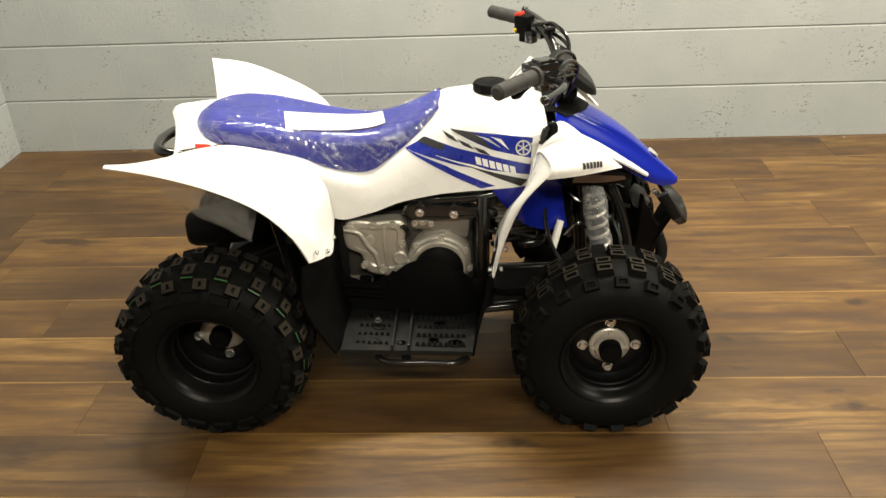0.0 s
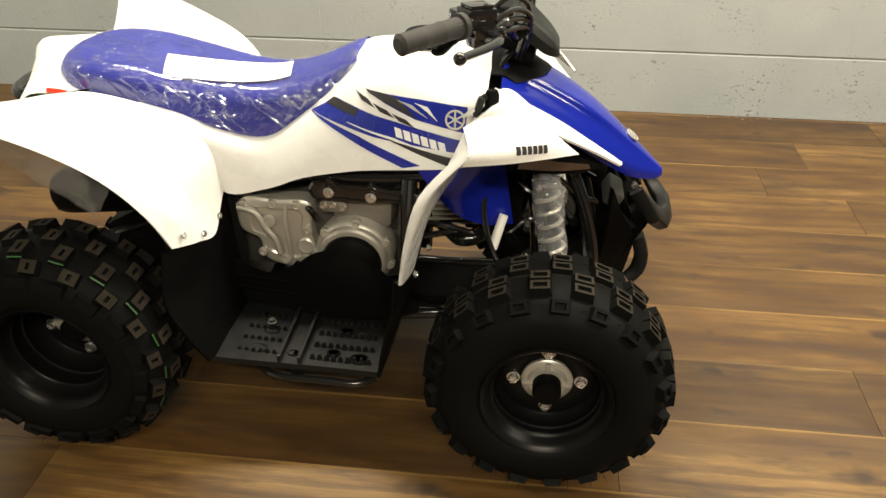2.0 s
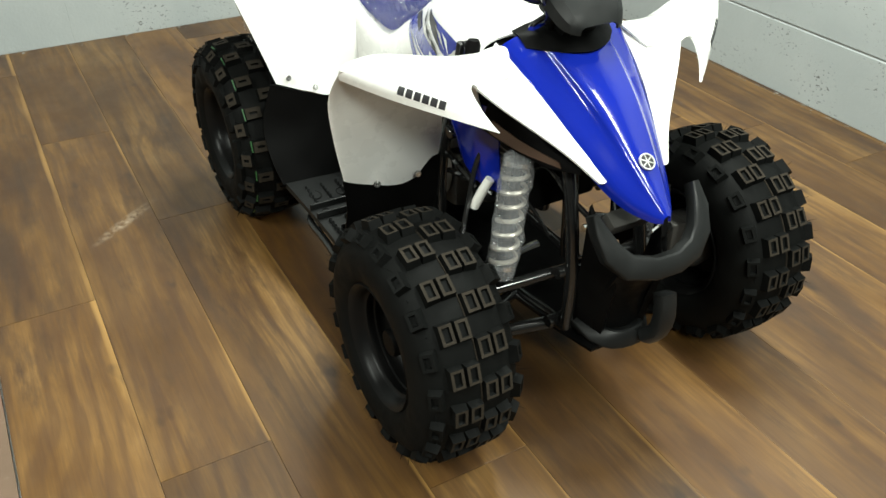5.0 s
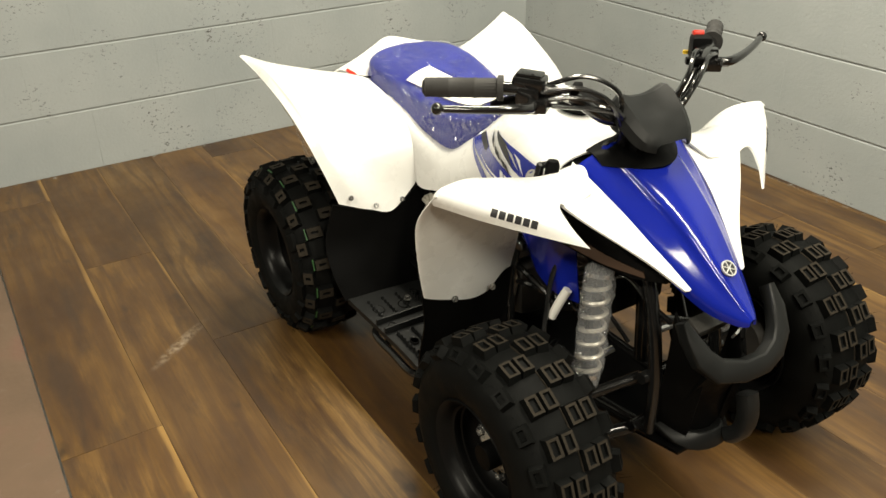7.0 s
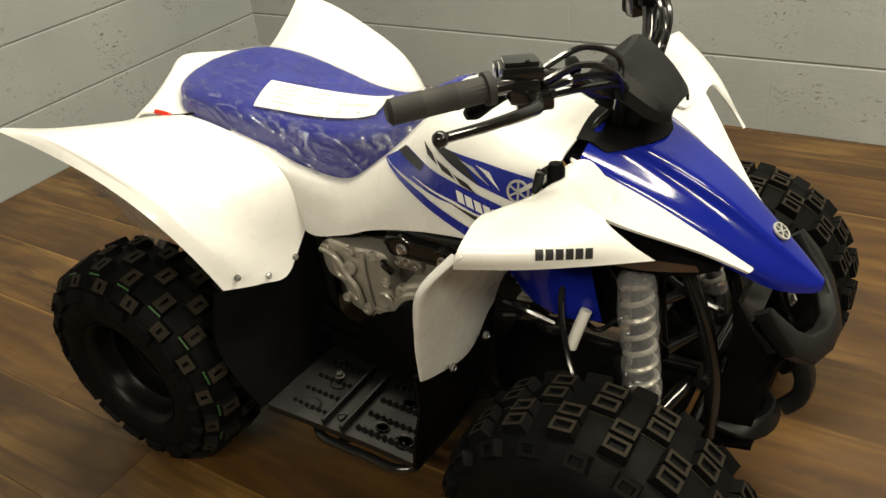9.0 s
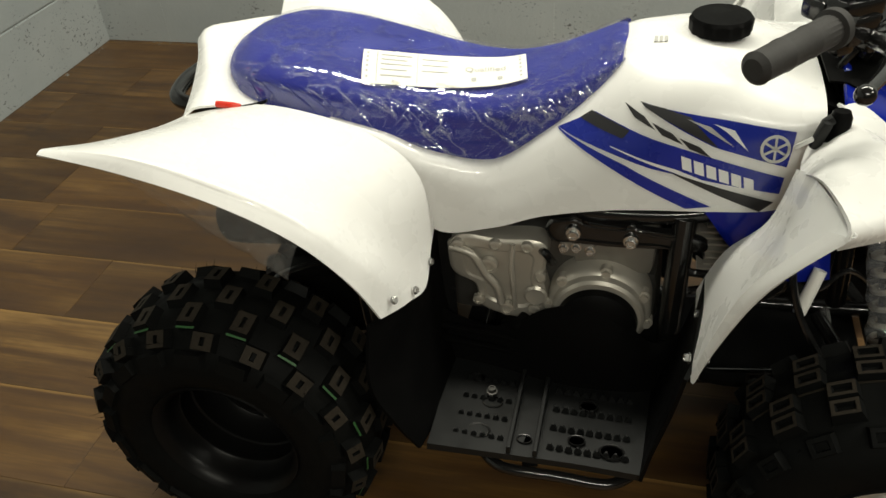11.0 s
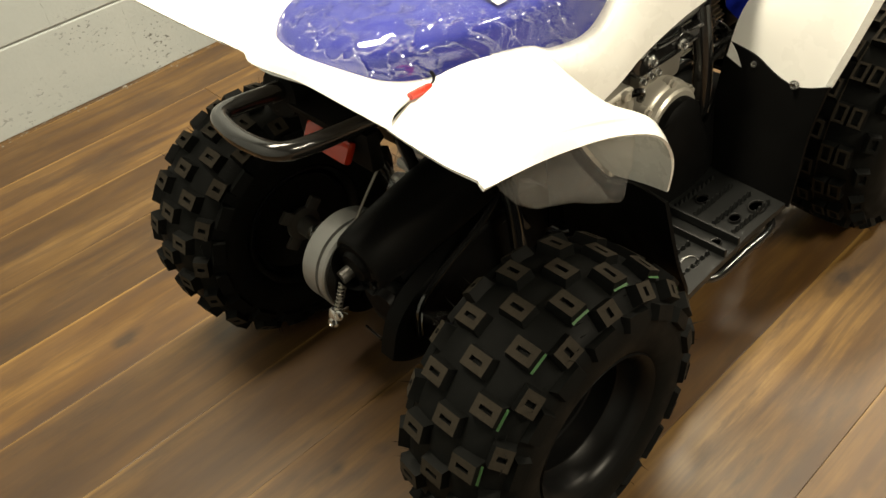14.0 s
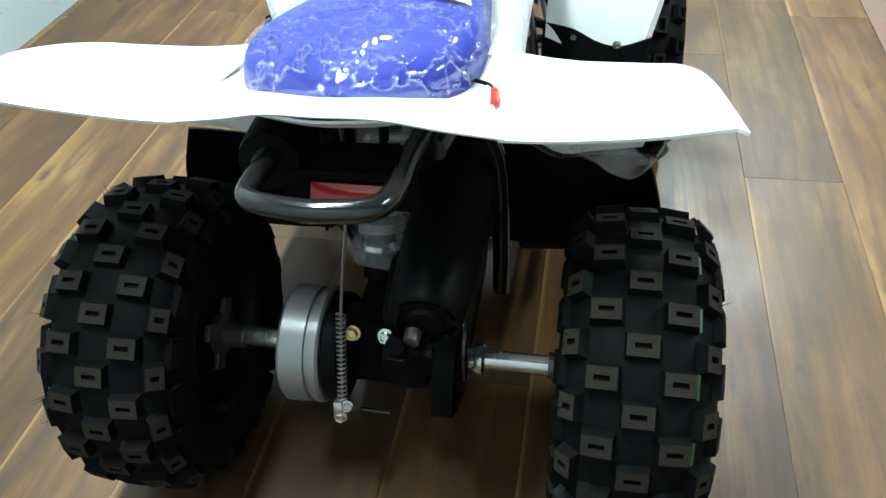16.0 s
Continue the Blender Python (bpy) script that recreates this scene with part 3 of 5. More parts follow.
deck_rows = [
    half_section(0, [(-0.168, 0.598), (-0.11, 0.612), (-0.055, 0.629), (0, 0.641)]),
    half_section(0, [(-0.160, 0.608), (-0.11, 0.626), (-0.055, 0.640), (0, 0.650)]),
    half_section(0, [(-0.150, 0.608), (-0.115, 0.618), (-0.06, 0.624), (0, 0.626)]),
    half_section(0, [(-0.146, 0.600), (-0.12, 0.603), (-0.06, 0.605), (0, 0.606)]),
    half_section(0, [(-0.142, 0.582), (-0.12, 0.584), (-0.06, 0.585), (0, 0.585)]),
    half_section(0, [(-0.135, 0.543), (-0.11, 0.546), (-0.06, 0.550), (0, 0.550)]),
    half_section(0, [(-0.127, 0.500), (-0.11, 0.520), (-0.06, 0.530), (0, 0.530)]),
]
deck_x = [[-0.491, -0.503, -0.518, -0.538], [-0.477, -0.479, -0.500, -0.521], [-0.44, -0.455, -0.47, -0.478], [-0.40, -0.42, -0.43, -0.43], [-0.30] * 4, [-0.22] * 4, [-0.165] * 4]
deck = []
for r, xs in zip(deck_rows, deck_x):
    full = xs + xs[-2::-1]
    deck.append([(x, y, z) for x, (_, y, z) in zip(full, r)])
part("tail_deck", net(deck, 5, 4, thick=0.004), WHITE, atv, "white tail section behind the seat", angle=60)
# skirt that closes the tail from below
part("tail_skirt", net([[(-0.462, -0.13, 0.600), (-0.505, -0.06, 0.622), (-0.526, 0, 0.630), (-0.505, 0.06, 0.622), (-0.462, 0.13, 0.600)],
                        [(-0.43, -0.085, 0.585), (-0.472, -0.045, 0.598), (-0.484, 0, 0.602), (-0.472, 0.045, 0.598), (-0.43, 0.085, 0.585)],
                        [(-0.36, -0.075, 0.560), (-0.38, -0.04, 0.565), (-0.38, 0, 0.565), (-0.38, 0.04, 0.565), (-0.36, 0.075, 0.560)]], 4, 4), WHITE, atv)

FENDER = [
    [(-0.490, -0.160, 0.597), (-0.399, -0.138, 0.606), (-0.304, -0.132, 0.589), (-0.222, -0.126, 0.555), (-0.179, -0.124, 0.510), (-0.165, -0.122, 0.453)],
    [(-0.503, -0.215, 0.607), (-0.419, -0.212, 0.621), (-0.316, -0.212, 0.590), (-0.240, -0.205, 0.548), (-0.191, -0.186, 0.489), (-0.169, -0.156, 0.411)],
    [(-0.527, -0.295, 0.631), (-0.439, -0.290, 0.639), (-0.337, -0.284, 0.602), (-0.255, -0.270, 0.547), (-0.202, -0.245, 0.472), (-0.167, -0.204, 0.377)],
    [(-0.545, -0.352, 0.654), (-0.452, -0.342, 0.646), (-0.354, -0.333, 0.610), (-0.264, -0.320, 0.559), (-0.208, -0.298, 0.484), (-0.176, -0.250, 0.389)],
    [(-0.549, -0.362, 0.657), (-0.455, -0.352, 0.644), (-0.358, -0.343, 0.605), (-0.267, -0.334, 0.555), (-0.211, -0.314, 0.482), (-0.181, -0.272, 0.396)],
    [(-0.550, -0.369, 0.655), (-0.457, -0.362, 0.632), (-0.358, -0.354, 0.596), (-0.273, -0.347, 0.547), (-0.219, -0.332, 0.479), (-0.194, -0.313, 0.411)],
]
for mirror in (False, True):
    part("rear_fender", net(FENDER, 5, 5, mirror, 0.0035), WHITE, atv, "white swept rear fender", angle=50)

WING = [
    [(0.282, -0.366, 0.615), (0.342, -0.316, 0.598), (0.397, -0.256, 0.579), (0.449, -0.193, 0.559)],
    [(0.289, -0.363, 0.636), (0.347, -0.306, 0.619), (0.389, -0.254, 0.606), (0.422, -0.209, 0.586)],
    [(0.277, -0.286, 0.632), (0.315, -0.238, 0.632), (0.352, -0.216, 0.628), (0.393, -0.211, 0.613)],
    [(0.276, -0.196, 0.588), (0.298, -0.174, 0.610), (0.328, -0.158, 0.625), (0.384, -0.184, 0.598)],
    [(0.284, -0.156, 0.592), (0.306, -0.130, 0.621), (0.334, -0.112, 0.629), (0.376, -0.134, 0.604)],
]
SPIKE = [
    [(0.312, -0.118, 0.636), (0.410, -0.097, 0.581), (0.475, -0.077, 0.533), (0.535, -0.055, 0.486)],
    [(0.338, -0.150, 0.624), (0.425, -0.118, 0.575), (0.480, -0.089, 0.528), (0.535, -0.060, 0.483)],
    [(0.387, -0.199, 0.608), (0.421, -0.168, 0.578), (0.483, -0.105, 0.525), (0.533, -0.067, 0.484)],
]
FLAP = [
    [(0.277, -0.358, 0.626), (0.297, -0.369, 0.632), (0.282, -0.294, 0.628), (0.279, -0.238, 0.611), (0.274, -0.186, 0.586)],
    [(0.219, -0.358, 0.556), (0.235, -0.368, 0.558), (0.246, -0.321, 0.556), (0.255, -0.250, 0.538), (0.256, -0.180, 0.508)],
    [(0.193, -0.342, 0.466), (0.202, -0.350, 0.466), (0.210, -0.308, 0.462), (0.216, -0.240, 0.452), (0.216, -0.158, 0.442)],
    [(0.179, -0.322, 0.384), (0.183, -0.330, 0.380), (0.187, -0.286, 0.364), (0.190, -0.222, 0.350), (0.191, -0.154, 0.374)],
]
WINGS = []
for mirror in (False, True):
    wing = part("front_fender", net(WING, 5, 6, mirror, 0.004), WHITE, atv, "white angular front fender", angle=50)
    WINGS.append(wing)
    part("nose_trim", net(SPIKE, 4, 6, mirror, 0.004), WHITE, atv, "white trim blade beside the blue nose", angle=50)
    part("fender_flap", net(FLAP, 5, 5, mirror, 0.004), WHITE, atv, "white leg guard flap below front fender", angle=50)

# ---- blue nose
NOSE = [
    (0.322, 0.118, [(1.0, 0.606), (0.98, 0.632), (0.60, 0.648), (0.50, 0.655), (0, 0.657)]),
    (0.400, 0.099, [(1.0, 0.560), (0.98, 0.586), (0.60, 0.606), (0.48, 0.620), (0, 0.626)]),
    (0.480, 0.077, [(1.0, 0.503), (0.98, 0.528), (0.58, 0.554), (0.44, 0.570), (0, 0.576)]),
    (0.553, 0.049, [(1.0, 0.455), (0.98, 0.474), (0.58, 0.496), (0.40, 0.507), (0, 0.511)]),
    (0.598, 0.022, [(1.0, 0.440), (0.96, 0.452), (0.58, 0.462), (0.38, 0.466), (0, 0.468)]),
    (0.614, 0.007, [(1.0, 0.440), (0.96, 0.446), (0.58, 0.450), (0.38, 0.451), (0, 0.452)]),
]
nose = part("nose_cowl", net([half_section(x, [(-w * a, z) for a, z in p]) for x, w, p in NOSE], 6, 4, thick=0.004), BLUE, atv, "glossy blue pointed nose cowl", angle=35)
badge_pose = Matrix.Translation((0.553, 0, 0.5125)) @ pose(0, 0, 0, 0, 40, 0) @ pose(0, 0, 0, -90, 0, 0)
badge = part("nose_badge", lathe([(0, 0.004), (0.0125, 0.004), (0.0130, 0.0), (0.0120, -0.0015), (0, -0.0015)], 28), INK, atv, "small round dark emblem with chrome ring")
badge.matrix_basis = badge_pose
bm = lathe([(0.0112, 0.0), (0.0136, 0.0), (0.0134, -0.0028), (0.0114, -0.0028)], 28, closed=True)
for k in range(3):
    block((0.022, 0.0018, 0.0016), (0, -0.0020, 0), (0, k * 60, 0), 0.0004, bm)
part("badge_ring", bm, SILVER, badge)
for s in (-1, 1):
    part("side_shroud", net([[(0.172, s * 0.130, 0.500), (0.22, s * 0.136, 0.515), (0.28, s * 0.134, 0.525), (0.335, s * 0.118, 0.530)],
                             [(0.195, s * 0.133, 0.470), (0.235, s * 0.140, 0.460), (0.285, s * 0.138, 0.458), (0.338, s * 0.120, 0.472)],
                             [(0.214, s * 0.128, 0.440), (0.252, s * 0.134, 0.404), (0.302, s * 0.132, 0.386), (0.352, s * 0.118, 0.384)]], 5, 5), BLUE, atv, "blue lower side shroud", angle=50)
    # headlight: smoked wedge under the trim blade
    rings = []
    for x, y0, y1, z0, z1 in ((0.335, 0.09, 0.150, 0.490, 0.560), (0.40, 0.085, 0.138, 0.484, 0.545), (0.46, 0.07, 0.110, 0.478, 0.512), (0.497, 0.062, 0.076, 0.480, 0.490)):
        rings.append([(x, s * (y0 + (y1 - y0) * u), z0 + (z1 - z0) * v + (0.0 if v else 0.0)) for u, v in ((0, 0), (0.6, 0), (1, 0.2), (1, 0.5), (0.8, 1), (0, 1))])
    lamp = part("headlight", loft(rings), BLACK, atv, "dark headlight pod")
    part("headlight_lens", net([[(0.36, s * 0.149, 0.530), (0.42, s * 0.132, 0.516), (0.475, s * 0.101, 0.499)], [(0.355, s * 0.151, 0.508), (0.42, s * 0.135, 0.500), (0.478, s * 0.099, 0.490)]], 4, 4, thick=0.003), LENS, lamp, "smoked headlight lens with brown reflection in its colour")

# ---- seat
SEATROW = [
    (-0.482, 0.018, 0.626, 0.610), (-0.470, 0.058, 0.638, 0.602), (-0.446, 0.092, 0.650, 0.594), (-0.400, 0.118, 0.656, 0.584), (-0.330, 0.124, 0.650, 0.568),
    (-0.250, 0.119, 0.634, 0.549), (-0.170, 0.106, 0.619, 0.528), (-0.120, 0.100, 0.613, 0.518), (-0.075, 0.096, 0.613, 0.524), (-0.020, 0.090, 0.626, 0.556), (0.030, 0.080, 0.648, 0.602), (0.062, 0.066, 0.664, 0.640), (0.072, 0.056, 0.662, 0.652),
]


def seat_rings(grow):
    out = []
    line = [catmull([(r[0], r[1], r[2]) for r in SEATROW], 4), catmull([(r[0], r[3], 0) for r in SEATROW], 4)]
    for a, b in zip(*line):
        x, hw, top, bot = a.x, a.y + grow, a.z + grow, b.y - grow * 0.5
        ring = []
        for y, z in shape_rect(28, hw, top, bot, 0.62):
            h = (z - bot) / max(top - bot, 0.001)
            y = math.copysign(hw * 1.03, y) if h < 0.42 and abs(y) > hw * 0.6 else y
            ring.append((x, y, z - 0.012 * (y / max(hw, 0.01)) ** 2 * (h > 0.5)))
        out.append(ring)
    return out


seat = part("seat", loft(seat_rings(0.0)), SEAT, atv, "blue vinyl saddle wrapped in clear creased film", angle=70)
rg = random.Random(3)
wrap_rings = seat_rings(0.0035)
wrap_bm = loft(wrap_rings)
bmesh.ops.subdivide_edges(wrap_bm, edges=wrap_bm.edges[:], cuts=1, use_grid_fill=True)
for v in wrap_bm.verts:
    q = v.co
    d = noise.ridged_multi_fractal(Vector((q.x * 22 + q.z * 16, q.y * 26, q.z * 40 - q.x * 10)), 0.9, 2.1, 3, 1.0, 2.0)
    v.co.z += 0.0014 * (d - 1.0) * (1 if q.z > 0.58 else 0.6)
    v.co.y += math.copysign(0.0016 * (d - 1.0), q.y)
part("film_wrap", wrap_bm, FILM, seat, "clear creased protective film", angle=80)

# ---- filler cap, key, emblem
bm = lathe([(0, 0.0), (0.030, 0.0), (0.030, 0.006), (0.0405, 0.008), (0.0415, 0.024), (0.038, 0.029), (0, 0.030)], 48)
for k, v in enumerate(bm.verts):
    r = math.hypot(v.co.x, v.co.z)
    if r > 0.039:
        f = 1 + 0.022 * math.cos(math.atan2(v.co.z, v.co.x) * 14)
        v.co.x *= f
        v.co.z *= f
cap = part("fuel_cap", bm, BLACK, atv, "black ribbed plastic fuel cap")
cap.matrix_basis = pose(0.183, 0, 0.662, 90, 0, 0) @ Matrix.Scale(0.92, 4)
bm = lathe([(0, -0.012), (0.0175, -0.012), (0.0185, 0.004), (0.0145, 0.008), (0.0125, 0.012), (0.0128, 0.030), (0.0095, 0.038), (0, 0.040)], 24)
key = part("ignition_switch", bm, BLACK, atv, "black ignition switch with key fob left in")
key.matrix_basis = pose(0.309, -0.160, 0.611, 84, 0, 0) @ Matrix.Scale(0.92, 4)
bm = block((0.013, 0.038, 0.012), (-0.021, 0.011, 0.011), (8, 10, -14), 0.004)
block((0.010, 0.014, 0.014), (-0.014, 0.026, 0.006), (0, 0, -50), 0.003, bm)
part("key_fob", bm, COWL, key)
part("key_blade", block((0.024, 0.006, 0.003), (-0.038, 0.000, 0.014), (0, 0, 35), 0.001), SILVER, key, "bright key blade")

# ---- graphics laid on the body
from mathutils.bvhtree import BVHTree
TREE = BVHTree.FromPolygons([v.co for v in tank.data.vertices], [p.vertices for p in tank.data.polygons])
SEAT_TREE = BVHTree.FromPolygons([v.co for v in seat.data.vertices], [p.vertices for p in seat.data.polygons])


def side_point(u, v, lift):
    """u, v: millimetres along and up the flank, from the graphic's rear corner."""
    x, z = -0.006 + u / 1000, 0.576 + v / 1000
    hit, nrm, _, _ = TREE.ray_cast(Vector((x, -0.6, z)), Vector((0, 1, 0)))
    if hit is None:
        return Vector((x, -0.13, z))
    return hit + (nrm if nrm.y < 0 else -nrm) * lift


def flank(name, upper, lower, mat, lift=0.0012, n=14, m=4):
    bm = bmesh.new()

    def along(line, t):
        q = t * (len(line) - 1)
        i = min(int(q), len(line) - 2)
        f = q - i
        return [line[i][k] * (1 - f) + line[i + 1][k] * f for k in (0, 1)]
    rows = []
    for j in range(m + 1):
        s = j / m
        rows.append([side_point(*[a * (1 - s) + b * s for a, b in zip(along(upper, i / n), along(lower, i / n))], lift) for i in range(n + 1)])
    grid_faces(bm, rows)
    return part(name, bm, mat, tank)


flank("decal_stripe", [(48, 24), (150, 4), (272, -24)], [(2, -2), (120, -27), (270, -48)], DECAL)
flank("decal_stripe", [(2, -2), (90, -28), (196, -74)], [(4, -4), (80, -38), (166, -80)], DECAL, 0.0014)
flank("decal_stripe", [(44, 24), (70, 19), (92, 14)], [(30, 14), (60, 7), (84, 3)], INK, 0.0018)
flank("decal_stripe", [(70, -8), (150, -24), (236, -54)], [(70, -9), (150, -29), (228, -62)], WHITE, 0.002)
flank("decal_stripe", [(140, -27), (200, -43), (266, -60)], [(142, -28), (200, -54), (252, -76)], INK, 0.0024)
flank("decal_stripe", [(104, 46), (200, 41), (276, 34)], [(112, 41), (190, 9), (272, -9)], DECAL, 0.0014)
flank("decal_stripe", [(102, 46), (130, 45), (160, 40)], [(108, 42), (150, 27), (196, 8)], INK, 0.0020)
flank("decal_slash", [(156, 38), (184, 32)], [(172, 32), (212, 12)], SILVER, 0.0024, 4, 2)
flank("decal_slash", [(186, 36), (210, 31)], [(200, 30), (228, 8)], WHITE, 0.0022, 4, 2)
for k in range(3):
    u, v = 84 + 33 * k, 41 - 12.5 * k
    flank("decal_letter", [(u, v), (u + 24, v - 8)], [(u + 13, v - 12), (u + 38, v - 20)], INK, 0.0026, 4, 2)
for k in range(6):
    u = 154 + 14.6 * k
    v = -5.5 - 4.0 * k
    flank("decal_letter", [(u, v), (u + 11.5, v - 3)], [(u + 3, v - 17), (u + 14.5, v - 20)], WHITE, 0.0022, 3, 2)
bm = lathe([(0.0132, 0.0), (0.0165, 0.0), (0.0165, -0.0012), (0.0132, -0.0012)], 32, closed=True)
for k in range(3):
    block((0.026, 0.0012, 0.0026), (0, -0.0006, 0), (0, k * 60 + 30, 0), 0, bm)
emblem = part("flank_emblem", bm, SILVER, tank, "round silver emblem sticker")
ep = side_point(256, 14, 0.003)
emblem.matrix_basis = Matrix.Translation(ep) @ pose(0, 0, 0, 0, 0, 3) @ pose(0, 0, 0, -14, 0, 0)


def on_net(rows, u, v, lift, mirror=False):
    """A point on a panel: u along its rows, v across them, both 0 to 1."""
    def at(line, t):
        c = catmull(line, 24)
        return c[min(len(c) - 1, round(t * (len(c) - 1)))]
    def p(u_, v_):
        return at([at(r, u_) for r in rows], v_)
    q = p(u, v)
    nrm = (p(min(u + 0.06, 1), v) - p(max(u - 0.06, 0), v)).cross(p(u, min(v + 0.06, 1)) - p(u, max(v - 0.06, 0))).normalized()
    if nrm.z < 0:
        nrm = -nrm
    q = q + nrm * lift
    return Vector((q.x, -q.y, q.z)) if mirror else q


for wing, side in zip(WINGS, (1, -1)):
    wing_tree = BVHTree.FromPolygons([v.co for v in wing.data.vertices], [p.vertices for p in wing.data.polygons])
    out = Vector((0.62, -0.70 * side, 0.35)).normalized()

    def mark_point(s_, h):
        q = Vector((0.352, -0.310, 0.607)).lerp(Vector((0.402, -0.257, 0.589)), s_) + Vector((-0.001, 0.004, 0.0120)) * h
        q.y *= side
        hit = wing_tree.ray_cast(q + out * 0.15, -out)[0]
        return (hit if hit else q) + out * 0.0009
    for k in range(6):
        bm = bmesh.new()
        s0 = 0.02 + 0.165 * k
        grid_faces(bm, [[mark_point(s0 + 0.13 * a, b) for a in (0, 0.5, 1)] for b in (0, 0.5, 1)])
        part("fender_mark", bm, INK, wing)
bm = bmesh.new()
grid_faces(bm, [[on_net(FLAP, 0.34 + 0.20 * a, 0.03 + 0.07 * b, 0, True) - Vector((0.0062, 0, -0.001)) for a in (0, 0.25, 0.5, 0.75, 1)] for b in (0, 0.5, 1)])
part("fender_label", bm, ORANGE, atv, "orange printed warning label")
# ---- label, release cord and tag on the seat
def seat_point(x, y, lift):
    hit, nrm, _, _ = SEAT_TREE.ray_cast(Vector((x, y, 0.9)), Vector((0, 0, -1)))
    return hit + Vector((0, 0, lift)) if hit else Vector((x, y, 0.62 + lift))


CORN = [Vector(c) for c in ((-0.276, -0.034, 0), (-0.064, 0.022, 0), (-0.050, -0.052, 0), (-0.260, -0.102, 0))]


def label_point(u, v, lift):
    q = (CORN[0] * (1 - u) + CORN[1] * u) * (1 - v) + (CORN[3] * (1 - u) + CORN[2] * u) * v
    return seat_point(q.x, q.y, lift)


def label_patch(name, u0, u1, v0, v1, lift, mat, parent, nu=2, nv=2):
    bm = bmesh.new()
    grid_faces(bm, [[label_point(u0 + (u1 - u0) * i / nu, v0 + (v1 - v0) * j / nv, lift) for i in range(nu + 1)] for j in range(nv + 1)])
    return part(name, bm, mat, parent)


sticker = label_patch("seat_label", 0, 1, 0, 1, 0.0048, PAPER, seat, 24, 8)
sticker["label"] = "white paper label under the seat film"
for k in range(6):
    label_patch("print_dot", 0.022, 0.036, 0.10 + 0.145 * k, 0.15 + 0.145 * k, 0.0054, GREYINK, sticker)
    label_patch("print_dot", 0.955, 0.969, 0.10 + 0.145 * k, 0.15 + 0.145 * k, 0.0054, GREYINK, sticker)
for k in range(5):
    label_patch("print_line", 0.11, 0.30 - 0.03 * (k % 2), 0.14 + 0.16 * k, 0.17 + 0.16 * k, 0.0054, GREYINK, sticker, 4, 1)
for k in range(3):
    label_patch("print_line", 0.36, 0.52, 0.2 + 0.2 * k, 0.225 + 0.2 * k, 0.0054, GREYINK, sticker, 4, 1)
label_patch("print_line", 0.085, 0.09, 0.06, 0.94, 0.0054, GREYINK, sticker, 1, 4)
label_patch("print_line", 0.33, 0.334, 0.06, 0.94, 0.0054, GREYINK, sticker, 1, 4)
for u in (0.66, 0.82):
    label_patch("print_mark", u, u + 0.03, 0.76, 0.86, 0.0054, GREYINK, sticker)
curve = bpy.data.curves.new("label_word", "FONT")
curve.body, curve.size = "Qualified", 1.0
text_ob = bpy.data.objects.new("label_word", curve)
scene.collection.objects.link(text_ob)
raw = text_ob.to_mesh()
wide = max(v.co.x for v in raw.vertices)
bm = bmesh.new()
tv = [bm.verts.new(label_point(0.62 + 0.25 * v.co.x / wide, 0.56 - 0.22 * v.co.y, 0.0056)) for v in raw.vertices]
for p in raw.polygons:
    try:
        bm.faces.new([tv[i] for i in p.vertices])
    except ValueError:
        pass
text_ob.to_mesh_clear()
bpy.data.objects.remove(text_ob)
part("label_word", bm, GREYINK, sticker)

bm = tube([(-0.415, -0.148, 0.606), (-0.425, -0.150, 0.608), (-0.447, -0.152, 0.611)], [0.0042, 0.0052, 0.0045], 8, 4)
tag = part("release_tag", bm, RED, atv, "small red plastic tag on a cord")
part("tag_cord", tube([(-0.388, -0.118, 0.603), (-0.394, -0.130, 0.604), (-0.404, -0.142, 0.606), (-0.415, -0.148, 0.606)], 0.0022, 6, 4), BLACK, tag)
for y in (-0.155,):
    bm = bmesh.new()
    grid_faces(bm, [[(-0.412 + 0.012 * i, y - 0.004 * j, 0.6075 + 0.001 * j) for i in (0, 1)] for j in (0, 1, 2)])
    part("tag_tape", bm, FILM, tag)

for x, y in ((0.107, -0.03),):
    for k in range(3):
        hit = TREE.ray_cast(Vector((x + 0.006 * k, y, 0.9)), Vector((0, 0, -1)))[0]
        part("warning_mark", block((0.004, 0.016, 0.0008), (hit.x, hit.y, hit.z + 0.001), (0, -10, 0), 0), GREYINK, tank)

# ---- fender bolts
for s in (-1, 1):
    for x, y, z, ax in ((-0.187, -0.289, 0.423, (0.75, -0.5, 0.45)), (-0.176, -0.237, 0.397, (0.9, -0.25, 0.3)), (-0.171, -0.176, 0.398, (0.95, -0.2, 0.2))):
        bm = bmesh.new()
        bolt(bm, (x + 0.004, y * -s, z), (ax[0], ax[1] * -s, ax[2]), 0.0042, 0.004)
        part("fender_bolt", bm, STEEL, atv)
    for x, y, z in ((0.186, -0.276, 0.364), (0.198, -0.202, 0.371)):
        bm = bmesh.new()
        bolt(bm, (x + 0.012, y * -s, z + 0.004), (0.9, -0.2 * -s, 0.1), 0.0048, 0.005)
        bolt(bm, (x - 0.006, y * -s, z + 0.004), (-0.9, 0.1 * s, 0.1), 0.0055, 0.007)
        part("flap_bolt", bm, STEEL, atv)

